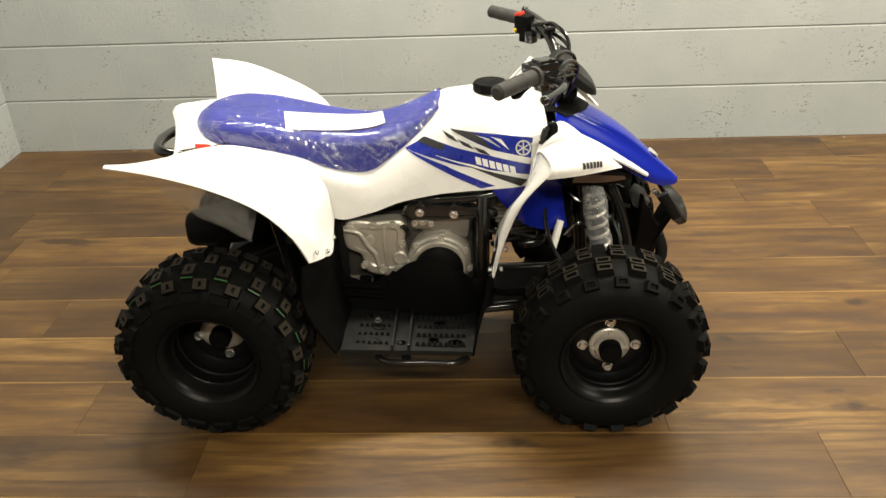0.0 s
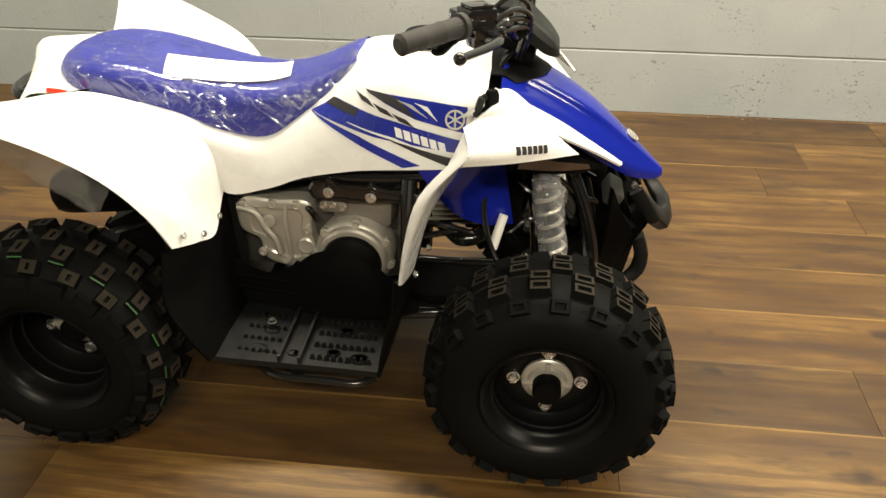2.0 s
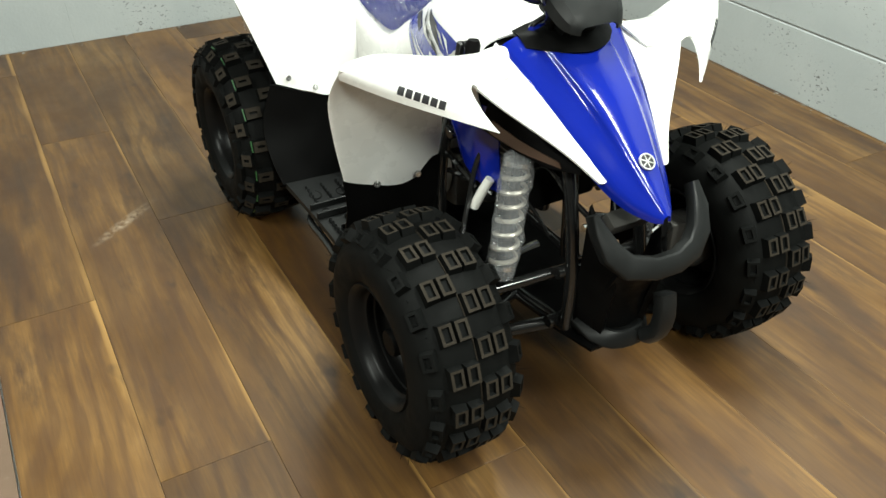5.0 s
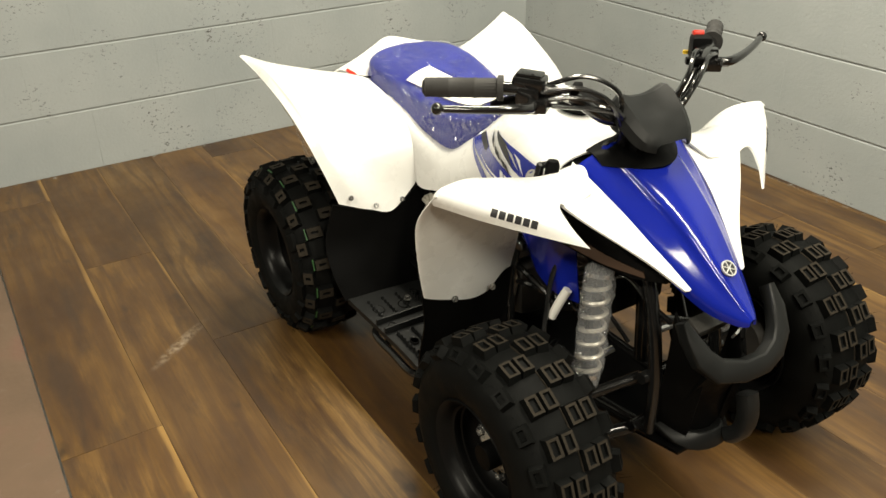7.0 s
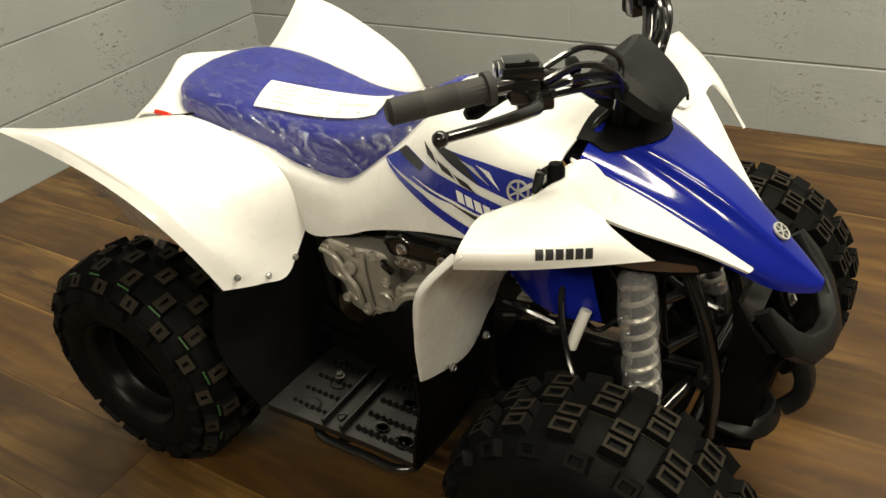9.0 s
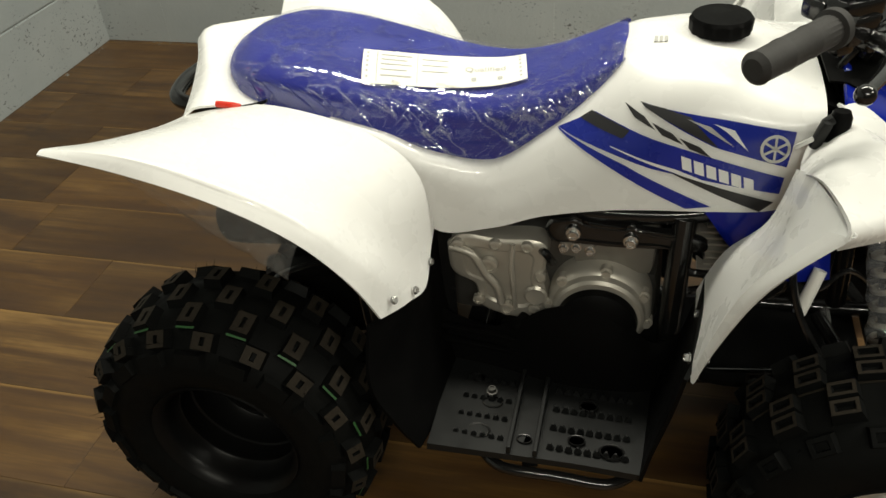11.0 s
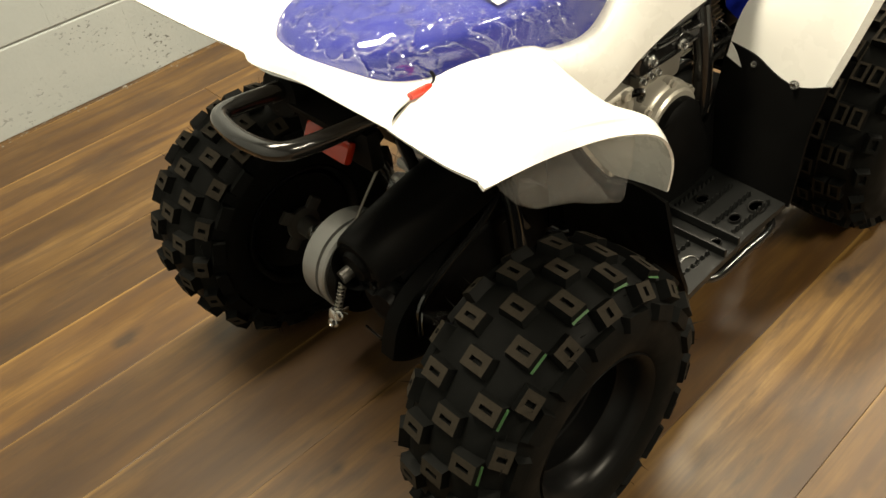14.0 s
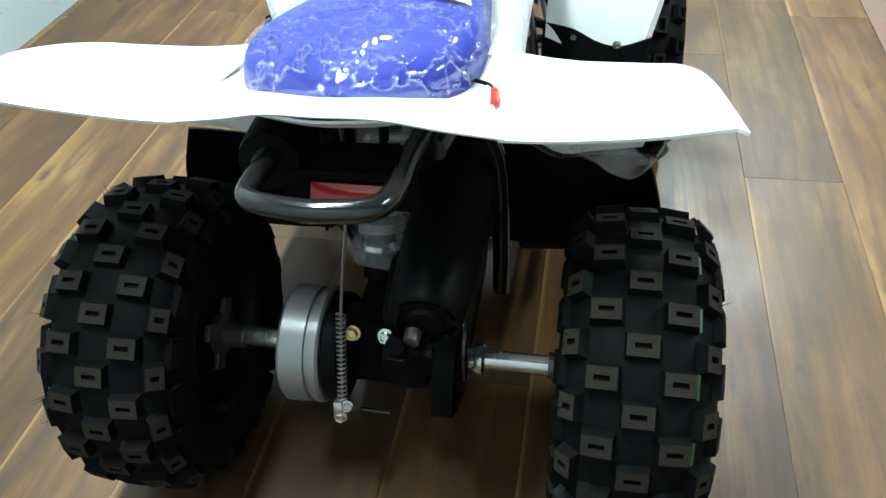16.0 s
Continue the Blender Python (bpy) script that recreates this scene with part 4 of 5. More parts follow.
# ---- foot wells
for s in (-1, 1):
    def side(rows):
        return [[(x, y * -s, z) for x, y, z in r] for r in rows]
    part("rear_guard", net(side([[(-0.207, -0.322, 0.406), (-0.180, -0.255, 0.386), (-0.174, -0.203, 0.372), (-0.174, -0.155, 0.400), (-0.172, -0.112, 0.436)],
                                 [(-0.208, -0.346, 0.322), (-0.182, -0.255, 0.320), (-0.174, -0.196, 0.318), (-0.170, -0.150, 0.318), (-0.168, -0.112, 0.318)],
                                 [(-0.180, -0.346, 0.254), (-0.165, -0.262, 0.250), (-0.162, -0.200, 0.250), (-0.160, -0.155, 0.250), (-0.160, -0.115, 0.250)],
                                 [(-0.156, -0.334, 0.198), (-0.148, -0.270, 0.192), (-0.146, -0.205, 0.190), (-0.146, -0.160, 0.195), (-0.146, -0.120, 0.20)]]), 5, 5, thick=0.005), BLACK, atv, "black moulded guard ahead of rear tyre", angle=50)
    part("front_guard", net(side([[(0.176, -0.332, 0.386), (0.186, -0.284, 0.364), (0.191, -0.244, 0.368), (0.196, -0.200, 0.388), (0.200, -0.150, 0.398)],
                                  [(0.166, -0.322, 0.310), (0.176, -0.270, 0.305), (0.178, -0.230, 0.305), (0.180, -0.190, 0.305), (0.184, -0.148, 0.310)],
                                  [(0.150, -0.324, 0.240), (0.158, -0.270, 0.240), (0.162, -0.230, 0.240), (0.164, -0.190, 0.240), (0.168, -0.145, 0.245)],
                                  [(0.140, -0.324, 0.182), (0.144, -0.270, 0.185), (0.146, -0.230, 0.188), (0.148, -0.190, 0.190), (0.150, -0.145, 0.195)]]), 5, 5, thick=0.005), BLACK, atv, "black moulded guard behind front tyre", angle=50)
    part("heel_panel", net(side([[(-0.165, -0.146, 0.285), (-0.105, -0.146, 0.262), (-0.060, -0.148, 0.275), (-0.010, -0.158, 0.318), (0.045, -0.170, 0.338), (0.100, -0.168, 0.318), (0.140, -0.158, 0.275), (0.185, -0.150, 0.300)],
                                 [(-0.165, -0.149, 0.250), (-0.105, -0.150, 0.240), (-0.060, -0.158, 0.250), (-0.010, -0.174, 0.275), (0.045, -0.184, 0.285), (0.100, -0.182, 0.272), (0.140, -0.170, 0.250), (0.185, -0.152, 0.260)],
                                 [(-0.165, -0.155, 0.200), (-0.105, -0.162, 0.200), (-0.060, -0.170, 0.200), (-0.010, -0.182, 0.200), (0.045, -0.188, 0.200), (0.100, -0.186, 0.200), (0.140, -0.178, 0.200), (0.185, -0.158, 0.205)]]), 5, 5, thick=0.005), BLACK, atv, "black hump panel over the engine side", angle=50)
    bm = bmesh.new()
    for z, y in ((0.258, -0.156), (0.238, -0.162)):
        block((0.120, 0.010, 0.007), (-0.105, y * -s, z), (0, 6, 0), 0.002, bm)
    part("panel_ridge", bm, BLACK, atv)
    # tread board
    bm = net(side([[(-0.155, -0.150, 0.198), (-0.05, -0.150, 0.194), (0.05, -0.150, 0.190), (0.150, -0.150, 0.190)],
                   [(-0.150, -0.250, 0.201), (-0.05, -0.250, 0.196), (0.05, -0.250, 0.190), (0.145, -0.250, 0.188)],
                   [(-0.148, -0.330, 0.205), (-0.05, -0.322, 0.196), (0.05, -0.316, 0.189), (0.140, -0.318, 0.187)]]), 4, 5, thick=0.012)
    board = part("foot_board", bm, COWL, atv, "charcoal foot board with rows of grip teeth", angle=50)
    bm = bmesh.new()
    for row_v in range(4):
        y = -0.196 - 0.034 * row_v
        for cx in [-0.115 + 0.0125 * i for i in range(6)] + [0.016 + 0.0125 * i for i in range(9)]:
            z = 0.198 - 0.035 * (cx + 0.15)
            h = 0.010
            pts = [(-0.0052, -0.0025, 0), (0.0052, -0.0025, 0), (0.0016, -0.0016, h), (-0.0016, -0.0016, h), (-0.0052, 0.0025, 0), (0.0052, 0.0025, 0), (0.0016, 0.0016, h), (-0.0016, 0.0016, h)]
            v = [bm.verts.new((cx + a, (y + b) * -s, z + c)) for a, b, c in pts]
            for f in ((0, 1, 2, 3), (5, 4, 7, 6), (1, 5, 6, 2), (4, 0, 3, 7), (3, 2, 6, 7)):
                bm.faces.new([v[i] for i in f])
    for cx in (-0.038, -0.002):
        block((0.006, 0.150, 0.014), (cx, -0.245 * -s, 0.202), (0, 2, 0), 0.0015, bm)
    part("grip_teeth", bm, COWL, board, smooth=False)
    # Raised black discs give the dark of drain holes; the board isn't pierced.
    for cx, y, r in ((-0.075, -0.235, 0.011), (-0.085, -0.290, 0.013), (-0.020, -0.292, 0.008), (0.050, -0.280, 0.009), (0.098, -0.290, 0.013), (0.060, -0.215, 0.010), (-0.105, -0.190, 0.009)):
        bm = lathe([(0, 0.0), (r * 0.8, 0.0), (r * 0.85, 0.003), (r, 0.0032), (r * 1.05, 0)], 18)
        for v in bm.verts:
            v.co.x *= 1.35
        h = part("drain_hole_disc", bm, GLOSS, board)
        h.matrix_basis = pose(cx, y * -s, 0.1985 - 0.035 * (cx + 0.15), 90, 0, 0)
    bm = bmesh.new()
    bolt(bm, (-0.078, -0.222 * -s, 0.205), (0, 0, 1), 0.006, 0.008)
    part("board_bolt", bm, DARK_CAST, board)
    part("side_rail", tube([(-0.075, -0.300 * -s, 0.165), (-0.045, -0.318 * -s, 0.162), (0.03, -0.318 * -s, 0.160), (0.095, -0.318 * -s, 0.158), (0.125, -0.300 * -s, 0.160)], 0.008, 10), GLOSS, atv, "black tube under the foot board")
    part("peg_bracket", tube([(-0.02, -0.06 * -s, 0.175), (-0.02, -0.2 * -s, 0.172), (-0.01, -0.31 * -s, 0.166)], 0.011, 10), GLOSS, atv)
    part("guard_stay", tube([(0.165, -0.150 * -s, 0.245), (0.215, -0.195 * -s, 0.262), (0.262, -0.215 * -s, 0.280)], 0.010, 8), BLACK, atv)

# ---- engine
engine = empty("engine", atv)
engine["label"] = "grey cast aluminium engine with dark covers"
bm = block((0.22, 0.19, 0.17), (-0.06, 0.0, 0.33), (0, 0, 0), 0.02)
block((0.15, 0.17, 0.12), (0.07, 0.0, 0.28), (0, 0, 0), 0.03, bm)
block((0.10, 0.13, 0.10), (-0.09, 0.0, 0.435), (0, 0, 0), 0.015, bm)
part("crankcase", bm, DARK_CAST, engine)


def plate(outline, y0, y1, bm=None, inset=0.006):
    """A cast cover: outline in (x, z), from depth y0 out to y1, edges rounded."""
    bm = bm or bmesh.new()
    c = [sum(p[k] for p in outline) / len(outline) for k in (0, 1)]
    line = catmull([(x, z, 0) for x, z in outline + outline[:1]], 5)[:-1]

    def ring(y, k):
        return [(c[0] + (p.x - c[0]) * k, y, c[1] + (p.y - c[1]) * k) for p in line]
    k = 1 - inset / 0.06
    vs = grid_faces(bm, [ring(y0, 1), ring(y1 + 0.004, 1), ring(y1 + 0.001, (1 + k) / 2), ring(y1, k), ring(y1, k * 0.8), ring(y1 + 0.003, k * 0.74)], close_v=True)
    bm.faces.new(vs[-1])
    return bm


COVER = [(-0.155, 0.395), (-0.130, 0.412), (-0.080, 0.408), (-0.030, 0.410), (-0.012, 0.395), (-0.018, 0.345), (-0.010, 0.300), (-0.030, 0.268), (-0.075, 0.270), (-0.110, 0.285), (-0.118, 0.325), (-0.150, 0.345)]
bm = plate(COVER, -0.09, -0.128)
part("gearbox_cover", bm, ALUMINIUM, engine, "cast aluminium gearbox cover", angle=30)
bm = tube([(-0.150, -0.130, 0.392), (-0.118, -0.134, 0.385), (-0.100, -0.134, 0.352), (-0.084, -0.134, 0.330), (-0.078, -0.134, 0.300)], 0.006, 10)
tube([(-0.060, -0.130, 0.405), (-0.062, -0.133, 0.37), (-0.060, -0.133, 0.33), (-0.058, -0.130, 0.29)], 0.004, 8, 5, bm)
part("cover_rib", bm, ALUMINIUM, engine)
for i, (x, z, r) in enumerate(((-0.138, 0.398, 0.006), (-0.085, 0.402, 0.006), (-0.040, 0.402, 0.006), (-0.095, 0.365, 0.009), (-0.022, 0.352, 0.006), (-0.112, 0.300, 0.006), (-0.070, 0.288, 0.008), (-0.030, 0.290, 0.007))):
    bm = lathe([(0, 0), (r * 1.5, 0), (r * 1.4, -0.007), (r * 0.9, -0.008), (r * 0.85, -0.005), (0, -0.005)], 18)
    boss = part("cover_boss", bm, ALUMINIUM, engine)
    boss.location = (x, -0.127, z)
bm = lathe([(0, -0.006), (0.016, -0.006), (0.0175, -0.010), (0.014, -0.013), (0.010, -0.012), (0, -0.012)], 24)
inspect = part("filler_plug", bm, ALUMINIUM, engine)
inspect.location = (-0.028, -0.122, 0.318)
bm = lathe([(0, -0.09), (0.073, -0.09), (0.073, -0.132), (0.070, -0.138), (0.066, -0.141), (0.064, -0.150), (0.060, -0.154), (0.040, -0.154), (0, -0.150)], 56)
clutch = part("clutch_cover", bm, ALUMINIUM, engine, "round polished aluminium clutch cover", angle=30)
clutch.location = (0.061, 0.004, 0.304)
bm = lathe([(0, -0.145), (0.057, -0.145), (0.055, -0.166), (0.044, -0.175), (0, -0.178)], 40)
cl2 = part("clutch_cap", bm, BLACK, engine)
cl2.location = (0.061, 0.004, 0.300)
for a in (-0.2, 0.5, 1.45, 2.4, 3.1):
    bm = lathe([(0, 0), (0.009, 0), (0.009, -0.012), (0.006, -0.013), (0.006, -0.018), (0, -0.018)], 14)
    o = part("clutch_bolt", bm, ALUMINIUM, engine)
    o.location = (0.061 + 0.069 * math.cos(a), -0.122, 0.304 + 0.069 * math.sin(a))
part("starter_housing", block((0.11, 0.10, 0.075), (0.078, -0.060, 0.395), (0, 4, 0), 0.012), GREY_CAST, engine)
part("lug_block", block((0.048, 0.02, 0.024), (0.027, -0.113, 0.399), (0, 2, 0), 0.005), GREY_CAST, engine)
for x, z in ((0.009, 0.402), (0.026, 0.404), (0.045, 0.401)):
    bm = bmesh.new()
    bolt(bm, (x, -0.122, z), (0, -1, 0), 0.0055, 0.007)
    part("lug_bolt", bm, STEEL, engine)
for k in range(9):
    part("cooling_fin", block((0.11, 0.125, 0.0035), (0.245 + 0.010 * math.sin(k), -0.01, 0.350 + 0.0105 * k), (0, -4, 0), 0.0012), ALUMINIUM, engine)
part("cylinder", block((0.09, 0.10, 0.10), (0.24, -0.01, 0.395), (0, -4, 0), 0.01), DARK_CAST, engine)
part("intake_pipe", tube([(0.10, -0.03, 0.44), (0.16, -0.04, 0.45), (0.21, -0.03, 0.44)], 0.022, 14), BLACK, engine)
bm = block((0.05, 0.05, 0.05), (0.10, -0.06, 0.455), (0, 0, 0), 0.008)
for x in (0.085, 0.11):
    bolt(bm, (x, -0.088, 0.465), (0, -1, 0), 0.006, 0.006)
part("carburettor", bm, ALUMINIUM, engine)
part("exhaust_header", tube([(0.285, -0.03, 0.375), (0.30, -0.08, 0.345), (0.26, -0.10, 0.335), (0.22, -0.06, 0.34), (0.10, 0.08, 0.36), (-0.10, 0.14, 0.40), (-0.26, 0.16, 0.47)], 0.014, 12), GLOSS, engine, "black exhaust pipe")
part("shift_link", tube([(-0.075, -0.135, 0.262), (-0.052, -0.145, 0.270), (-0.040, -0.14, 0.285)], [0.008, 0.011, 0.009], 8), BLACK, engine)
for x0, y0, z0, x1, y1, z1 in ((-0.02, -0.125, 0.395, -0.005, -0.13, 0.38), (-0.165, -0.11, 0.40, -0.13, -0.12, 0.425), (0.16, -0.11, 0.37, 0.28, -0.12, 0.36), (0.18, -0.12, 0.345, 0.30, -0.10, 0.350)):
    part("hose", tube([(x0, y0, z0), ((x0 + x1) / 2, (y0 + y1) / 2 - 0.01, (z0 + z1) / 2 + 0.012), (x1, y1, z1)], 0.006, 8), GLOSS, engine)

# ---- frame
frame_part = empty("chassis", atv)
frame_part["label"] = "gloss black tubular steel chassis"
for s in (-1, 1):
    part("upper_tube", tube([(-0.42, 0.085 * s, 0.535), (-0.25, 0.105 * s, 0.52), (-0.10, 0.105 * s, 0.468), (0.06, 0.108 * s, 0.455), (0.21, 0.105 * s, 0.470), (0.33, 0.07 * s, 0.520), (0.38, 0.05 * s, 0.56)], 0.0125, 12), GLOSS, frame_part)
    part("down_tube", tube([(0.165, 0.112 * s, 0.46), (0.162, 0.128 * s, 0.38), (0.160, 0.132 * s, 0.28), (0.158, 0.12 * s, 0.18)], 0.016, 12), GLOSS, frame_part)
    part("lower_tube", tube([(-0.20, 0.09 * s, 0.22), (-0.10, 0.10 * s, 0.165), (0.10, 0.10 * s, 0.155), (0.30, 0.085 * s, 0.165), (0.50, 0.07 * s, 0.185)], 0.0125, 12), GLOSS, frame_part)
    part("rear_tube", tube([(-0.20, 0.09 * s, 0.22), (-0.26, 0.10 * s, 0.33), (-0.24, 0.105 * s, 0.44), (-0.22, 0.105 * s, 0.515)], 0.0125, 12), GLOSS, frame_part)
    part("front_tube", tube([(0.50, 0.07 * s, 0.185), (0.50, 0.072 * s, 0.30), (0.47, 0.065 * s, 0.42), (0.40, 0.05 * s, 0.56)], 0.0115, 12), GLOSS, frame_part)
    bm = plate([(-0.017, 0.432), (-0.008, 0.449), (0.014, 0.455), (0.024, 0.459), (0.036, 0.450), (0.085, 0.447), (0.099, 0.453), (0.112, 0.444), (0.165, 0.440), (0.194, 0.430), (0.190, 0.414), (0.150, 0.416), (0.080, 0.412), (0.020, 0.414), (-0.006, 0.414)], -0.114, -0.128)
    tube([(-0.004, -0.127, 0.446), (0.024, -0.128, 0.452), (0.040, -0.127, 0.444), (0.086, -0.127, 0.441), (0.100, -0.128, 0.446), (0.116, -0.127, 0.439), (0.170, -0.127, 0.434)], 0.0028, 8, 5, bm)
    for v in bm.verts:
        v.co.y *= -s
    part("engine_bracket", bm, GLOSS, frame_part)
    for x, z in ((0.022, 0.431), (0.098, 0.425)):
        bm = bmesh.new()
        bolt(bm, (x, 0.127 * s, z), (0, s, 0), 0.0075, 0.009)
        part("bracket_bolt", bm, STEEL, frame_part)
    part("frame_plate", net([[(-0.20, 0.118 * s, 0.43), (-0.15, 0.118 * s, 0.43)], [(-0.20, 0.118 * s, 0.25), (-0.15, 0.118 * s, 0.25)]], 3, 3), GLOSS, frame_part)
for x, z in ((-0.24, 0.50), (0.33, 0.53), (0.48, 0.19), (0.49, 0.30), (-0.12, 0.165)):
    part("cross_tube", tube([(x, -0.095, z), (x, 0, z), (x, 0.095, z)], 0.011, 10), GLOSS, frame_part)
part("under_tray", net([[(-0.16, -0.09, 0.150), (0.45, -0.075, 0.165)], [(-0.16, 0.09, 0.150), (0.45, 0.075, 0.165)]], 3, 5), BLACK, frame_part)
# Added black filler keeps the inside of the body dark and closed.
part("dark_body_filler", block((0.22, 0.15, 0.10), (-0.06, 0.0, 0.485), (0, -6, 0), 0.02), BLACK, atv, "black filler block under the seat")
part("battery_box", block((0.10, 0.12, 0.09), (0.36, 0, 0.55), (0, 20, 0), 0.012), BLACK, atv)
# Black block stands in for the darkness behind the front tubes.
part("front_dark_block", block((0.05, 0.15, 0.16), (0.34, 0, 0.42), (0, 0, 0), 0.01), BLACK, atv)
for s in (-1, 1):
    part("wiring", tube([(0.34, 0.08 * s, 0.47), (0.38, 0.10 * s, 0.44), (0.42, 0.08 * s, 0.46), (0.46, 0.06 * s, 0.42), (0.50, 0.05 * s, 0.40)], 0.005, 8), GLOSS, atv)
    part("wiring", tube([(0.30, 0.11 * s, 0.40), (0.34, 0.11 * s, 0.36), (0.38, 0.09 * s, 0.38), (0.43, 0.07 * s, 0.33)], 0.004, 8), GLOSS, atv)

# ---- front suspension
def coil(p0, p1, r0, r1, turns, wire, bm=None):
    a, b = Vector(p0), Vector(p1)
    d = (b - a).normalized()
    e = d.orthogonal().normalized()
    f = d.cross(e)
    n = turns * 14
    pts = [a + (b - a) * (i / n) + (e * math.cos(i / 14 * 2 * math.pi) + f * math.sin(i / 14 * 2 * math.pi)) * (r0 + (r1 - r0) * i / n) for i in range(n + 1)]
    return tube(pts, wire, 6, 1, bm)


def shock(parent, top, low, r, label):
    sh = empty("shock_absorber", parent)
    sh["label"] = label
    a, b = Vector(top), Vector(low)
    at = lambda t: tuple(a + (b - a) * t)
    part("damper", tube([at(0), at(0.35), at(0.36), at(1)], [r * 0.38, r * 0.38, r * 0.55, r * 0.55], 14, 2), BLACK, sh)
    part("coil_spring", coil(at(0.10), at(0.80), r * 0.84, r * 0.92, 7, r * 0.18), ALUMINIUM, sh, "bright coil spring")
    for t in (0.08, 0.82):
        part("spring_seat", tube([at(t - 0.015), at(t + 0.015)], r * 1.0, 18, 1), STEEL, sh)
    bm = tube([at(0.0), at(0.05), at(0.22), at(0.40), at(0.62), at(0.84), at(0.92)], [r * 0.5, r * 1.05, r * 1.25, r * 1.12, r * 1.15, r * 1.1, r * 0.9], 26, 5)
    for v in bm.verts:
        q = noise.noise_vector(v.co * 45) * 0.005 + noise.noise_vector(v.co * 110) * 0.0022
        v.co += q
    part("film_sleeve", bm, SLEEVE, sh, "clear crinkled plastic sleeve", angle=80)
    return sh


for s in (-1, 1):
    shock(atv, (0.402, 0.122 * s, 0.490), (0.438, 0.172 * s, 0.262), 0.0225, "front shock in a clear plastic sleeve")
    knuckle = (AX_F, 0.235 * s, AX_Z)
    for z0, z1, w in ((0.175, 0.165, 0.012), (0.285, 0.255, 0.010)):
        for x in (0.36, 0.47):
            part("wishbone_tube", tube([(x, 0.075 * s, z0), ((x + AX_F) / 2, 0.15 * s, (z0 + z1) / 2), (AX_F, 0.225 * s, z1)], w, 10), GLOSS, atv)
    part("knuckle", block((0.035, 0.035, 0.12), (AX_F, 0.228 * s, 0.208), (0, 0, 0), 0.008), DARK_CAST, atv)
    bm = lathe([(0, 0.0), (0.055, 0), (0.058, 0.02), (0.050, 0.045), (0.02, 0.05), (0, 0.05)], 28)
    d = part("front_brake_drum", bm, DARK_CAST, atv)
    d.matrix_basis = pose(AX_F, 0.285 * s, AX_Z, 0, 0, 180 if s > 0 else 0)
    part("tie_rod", tube([(0.375, 0.05 * s, 0.275), (0.375, 0.14 * s, 0.265), (0.38, 0.215 * s, 0.250)], 0.007, 8), STEEL, atv)
    part("brake_hose", tube([(0.33, 0.09 * s, 0.52), (0.30, 0.13 * s, 0.44), (0.315, 0.16 * s, 0.36), (0.36, 0.20 * s, 0.30), (0.41, 0.225 * s, 0.25)], 0.005, 8), GLOSS, atv)
part("hose_label", tube([(0.335, -0.131, 0.408), (0.328, -0.140, 0.385), (0.318, -0.150, 0.350)], 0.0085, 10), PAPER, atv, "white printed label wrapped on a cable")

# ---- front bumper
bumper = empty("front_bumper", atv)
bumper["label"] = "black moulded plastic front bumper"


def bar(pts, w, d, bm=None, steps=6):
    """A flat moulded bar along a line: w across (one or one a point), d thick."""
    line = catmull(pts, steps)
    ww = [w] * len(line) if isinstance(w, (int, float)) else [v.x for v in catmull([(q, 0, 0) for q in w], steps)]
    rings = []
    for i, p in enumerate(line):
        t = (line[min(i + 1, len(line) - 1)] - line[max(i - 1, 0)]).normalized()
        a = t.cross(Vector((1, 0, 0.35))).normalized()
        b = a.cross(t).normalized()
        rings.append([p + a * math.copysign(abs(math.cos(q)) ** 0.5, math.cos(q)) * ww[i] / 2 + b * math.copysign(abs(math.sin(q)) ** 0.5, math.sin(q)) * d / 2 for q in [2 * math.pi * k / 16 for k in range(16)]])
    return loft(rings, bm=bm)


part("upper_hoop", bar([(0.560, -0.099, 0.452), (0.576, -0.095, 0.430), (0.596, -0.084, 0.400), (0.614, -0.062, 0.380), (0.626, -0.020, 0.372), (0.628, 0.022, 0.372), (0.617, 0.060, 0.377), (0.602, 0.085, 0.396), (0.580, 0.097, 0.424), (0.556, 0.100, 0.452)], [0.010, 0.026, 0.038, 0.040, 0.036, 0.036, 0.040, 0.038, 0.030, 0.014], 0.026, steps=1), COWL, bumper, "charcoal moulded U-shaped bumper hoop", angle=25)
for s in (-1, 1):
    part("side_strut", net([[(0.525, -0.074 * -s, 0.440), (0.540, -0.064 * -s, 0.400), (0.565, -0.054 * -s, 0.350)], [(0.520, -0.072 * -s, 0.34), (0.545, -0.060 * -s, 0.325), (0.575, -0.044 * -s, 0.320)], [(0.506, -0.064 * -s, 0.25), (0.535, -0.052 * -s, 0.24), (0.562, -0.040 * -s, 0.24)], [(0.500, -0.056 * -s, 0.190), (0.525, -0.048 * -s, 0.185), (0.552, -0.038 * -s, 0.182)]], 5, 3, thick=0.012), BLACK, bumper, angle=50)
part("lower_hoop", bar([(0.505, -0.048, 0.196), (0.540, -0.040, 0.186), (0.562, -0.018, 0.182), (0.570, 0.010, 0.182), (0.566, 0.034, 0.183), (0.545, 0.050, 0.186), (0.505, 0.056, 0.196)], 0.034, 0.022, steps=2), COWL, bumper, angle=30)
part("lower_upright", bar([(0.584, 0.036, 0.184), (0.602, 0.042, 0.205), (0.606, 0.046, 0.240), (0.594, 0.050, 0.276)], 0.034, 0.028, steps=2), COWL, bumper, angle=30)
part("centre_web", net([[(0.598, -0.050, 0.366), (0.612, 0.0, 0.362), (0.602, 0.052, 0.364)], [(0.545, -0.050, 0.26), (0.555, 0.0, 0.255), (0.560, 0.055, 0.26)], [(0.540, -0.045, 0.19), (0.555, 0.0, 0.185), (0.555, 0.055, 0.19)]], 4, 4, thick=0.006), BLACK, bumper, angle=50)
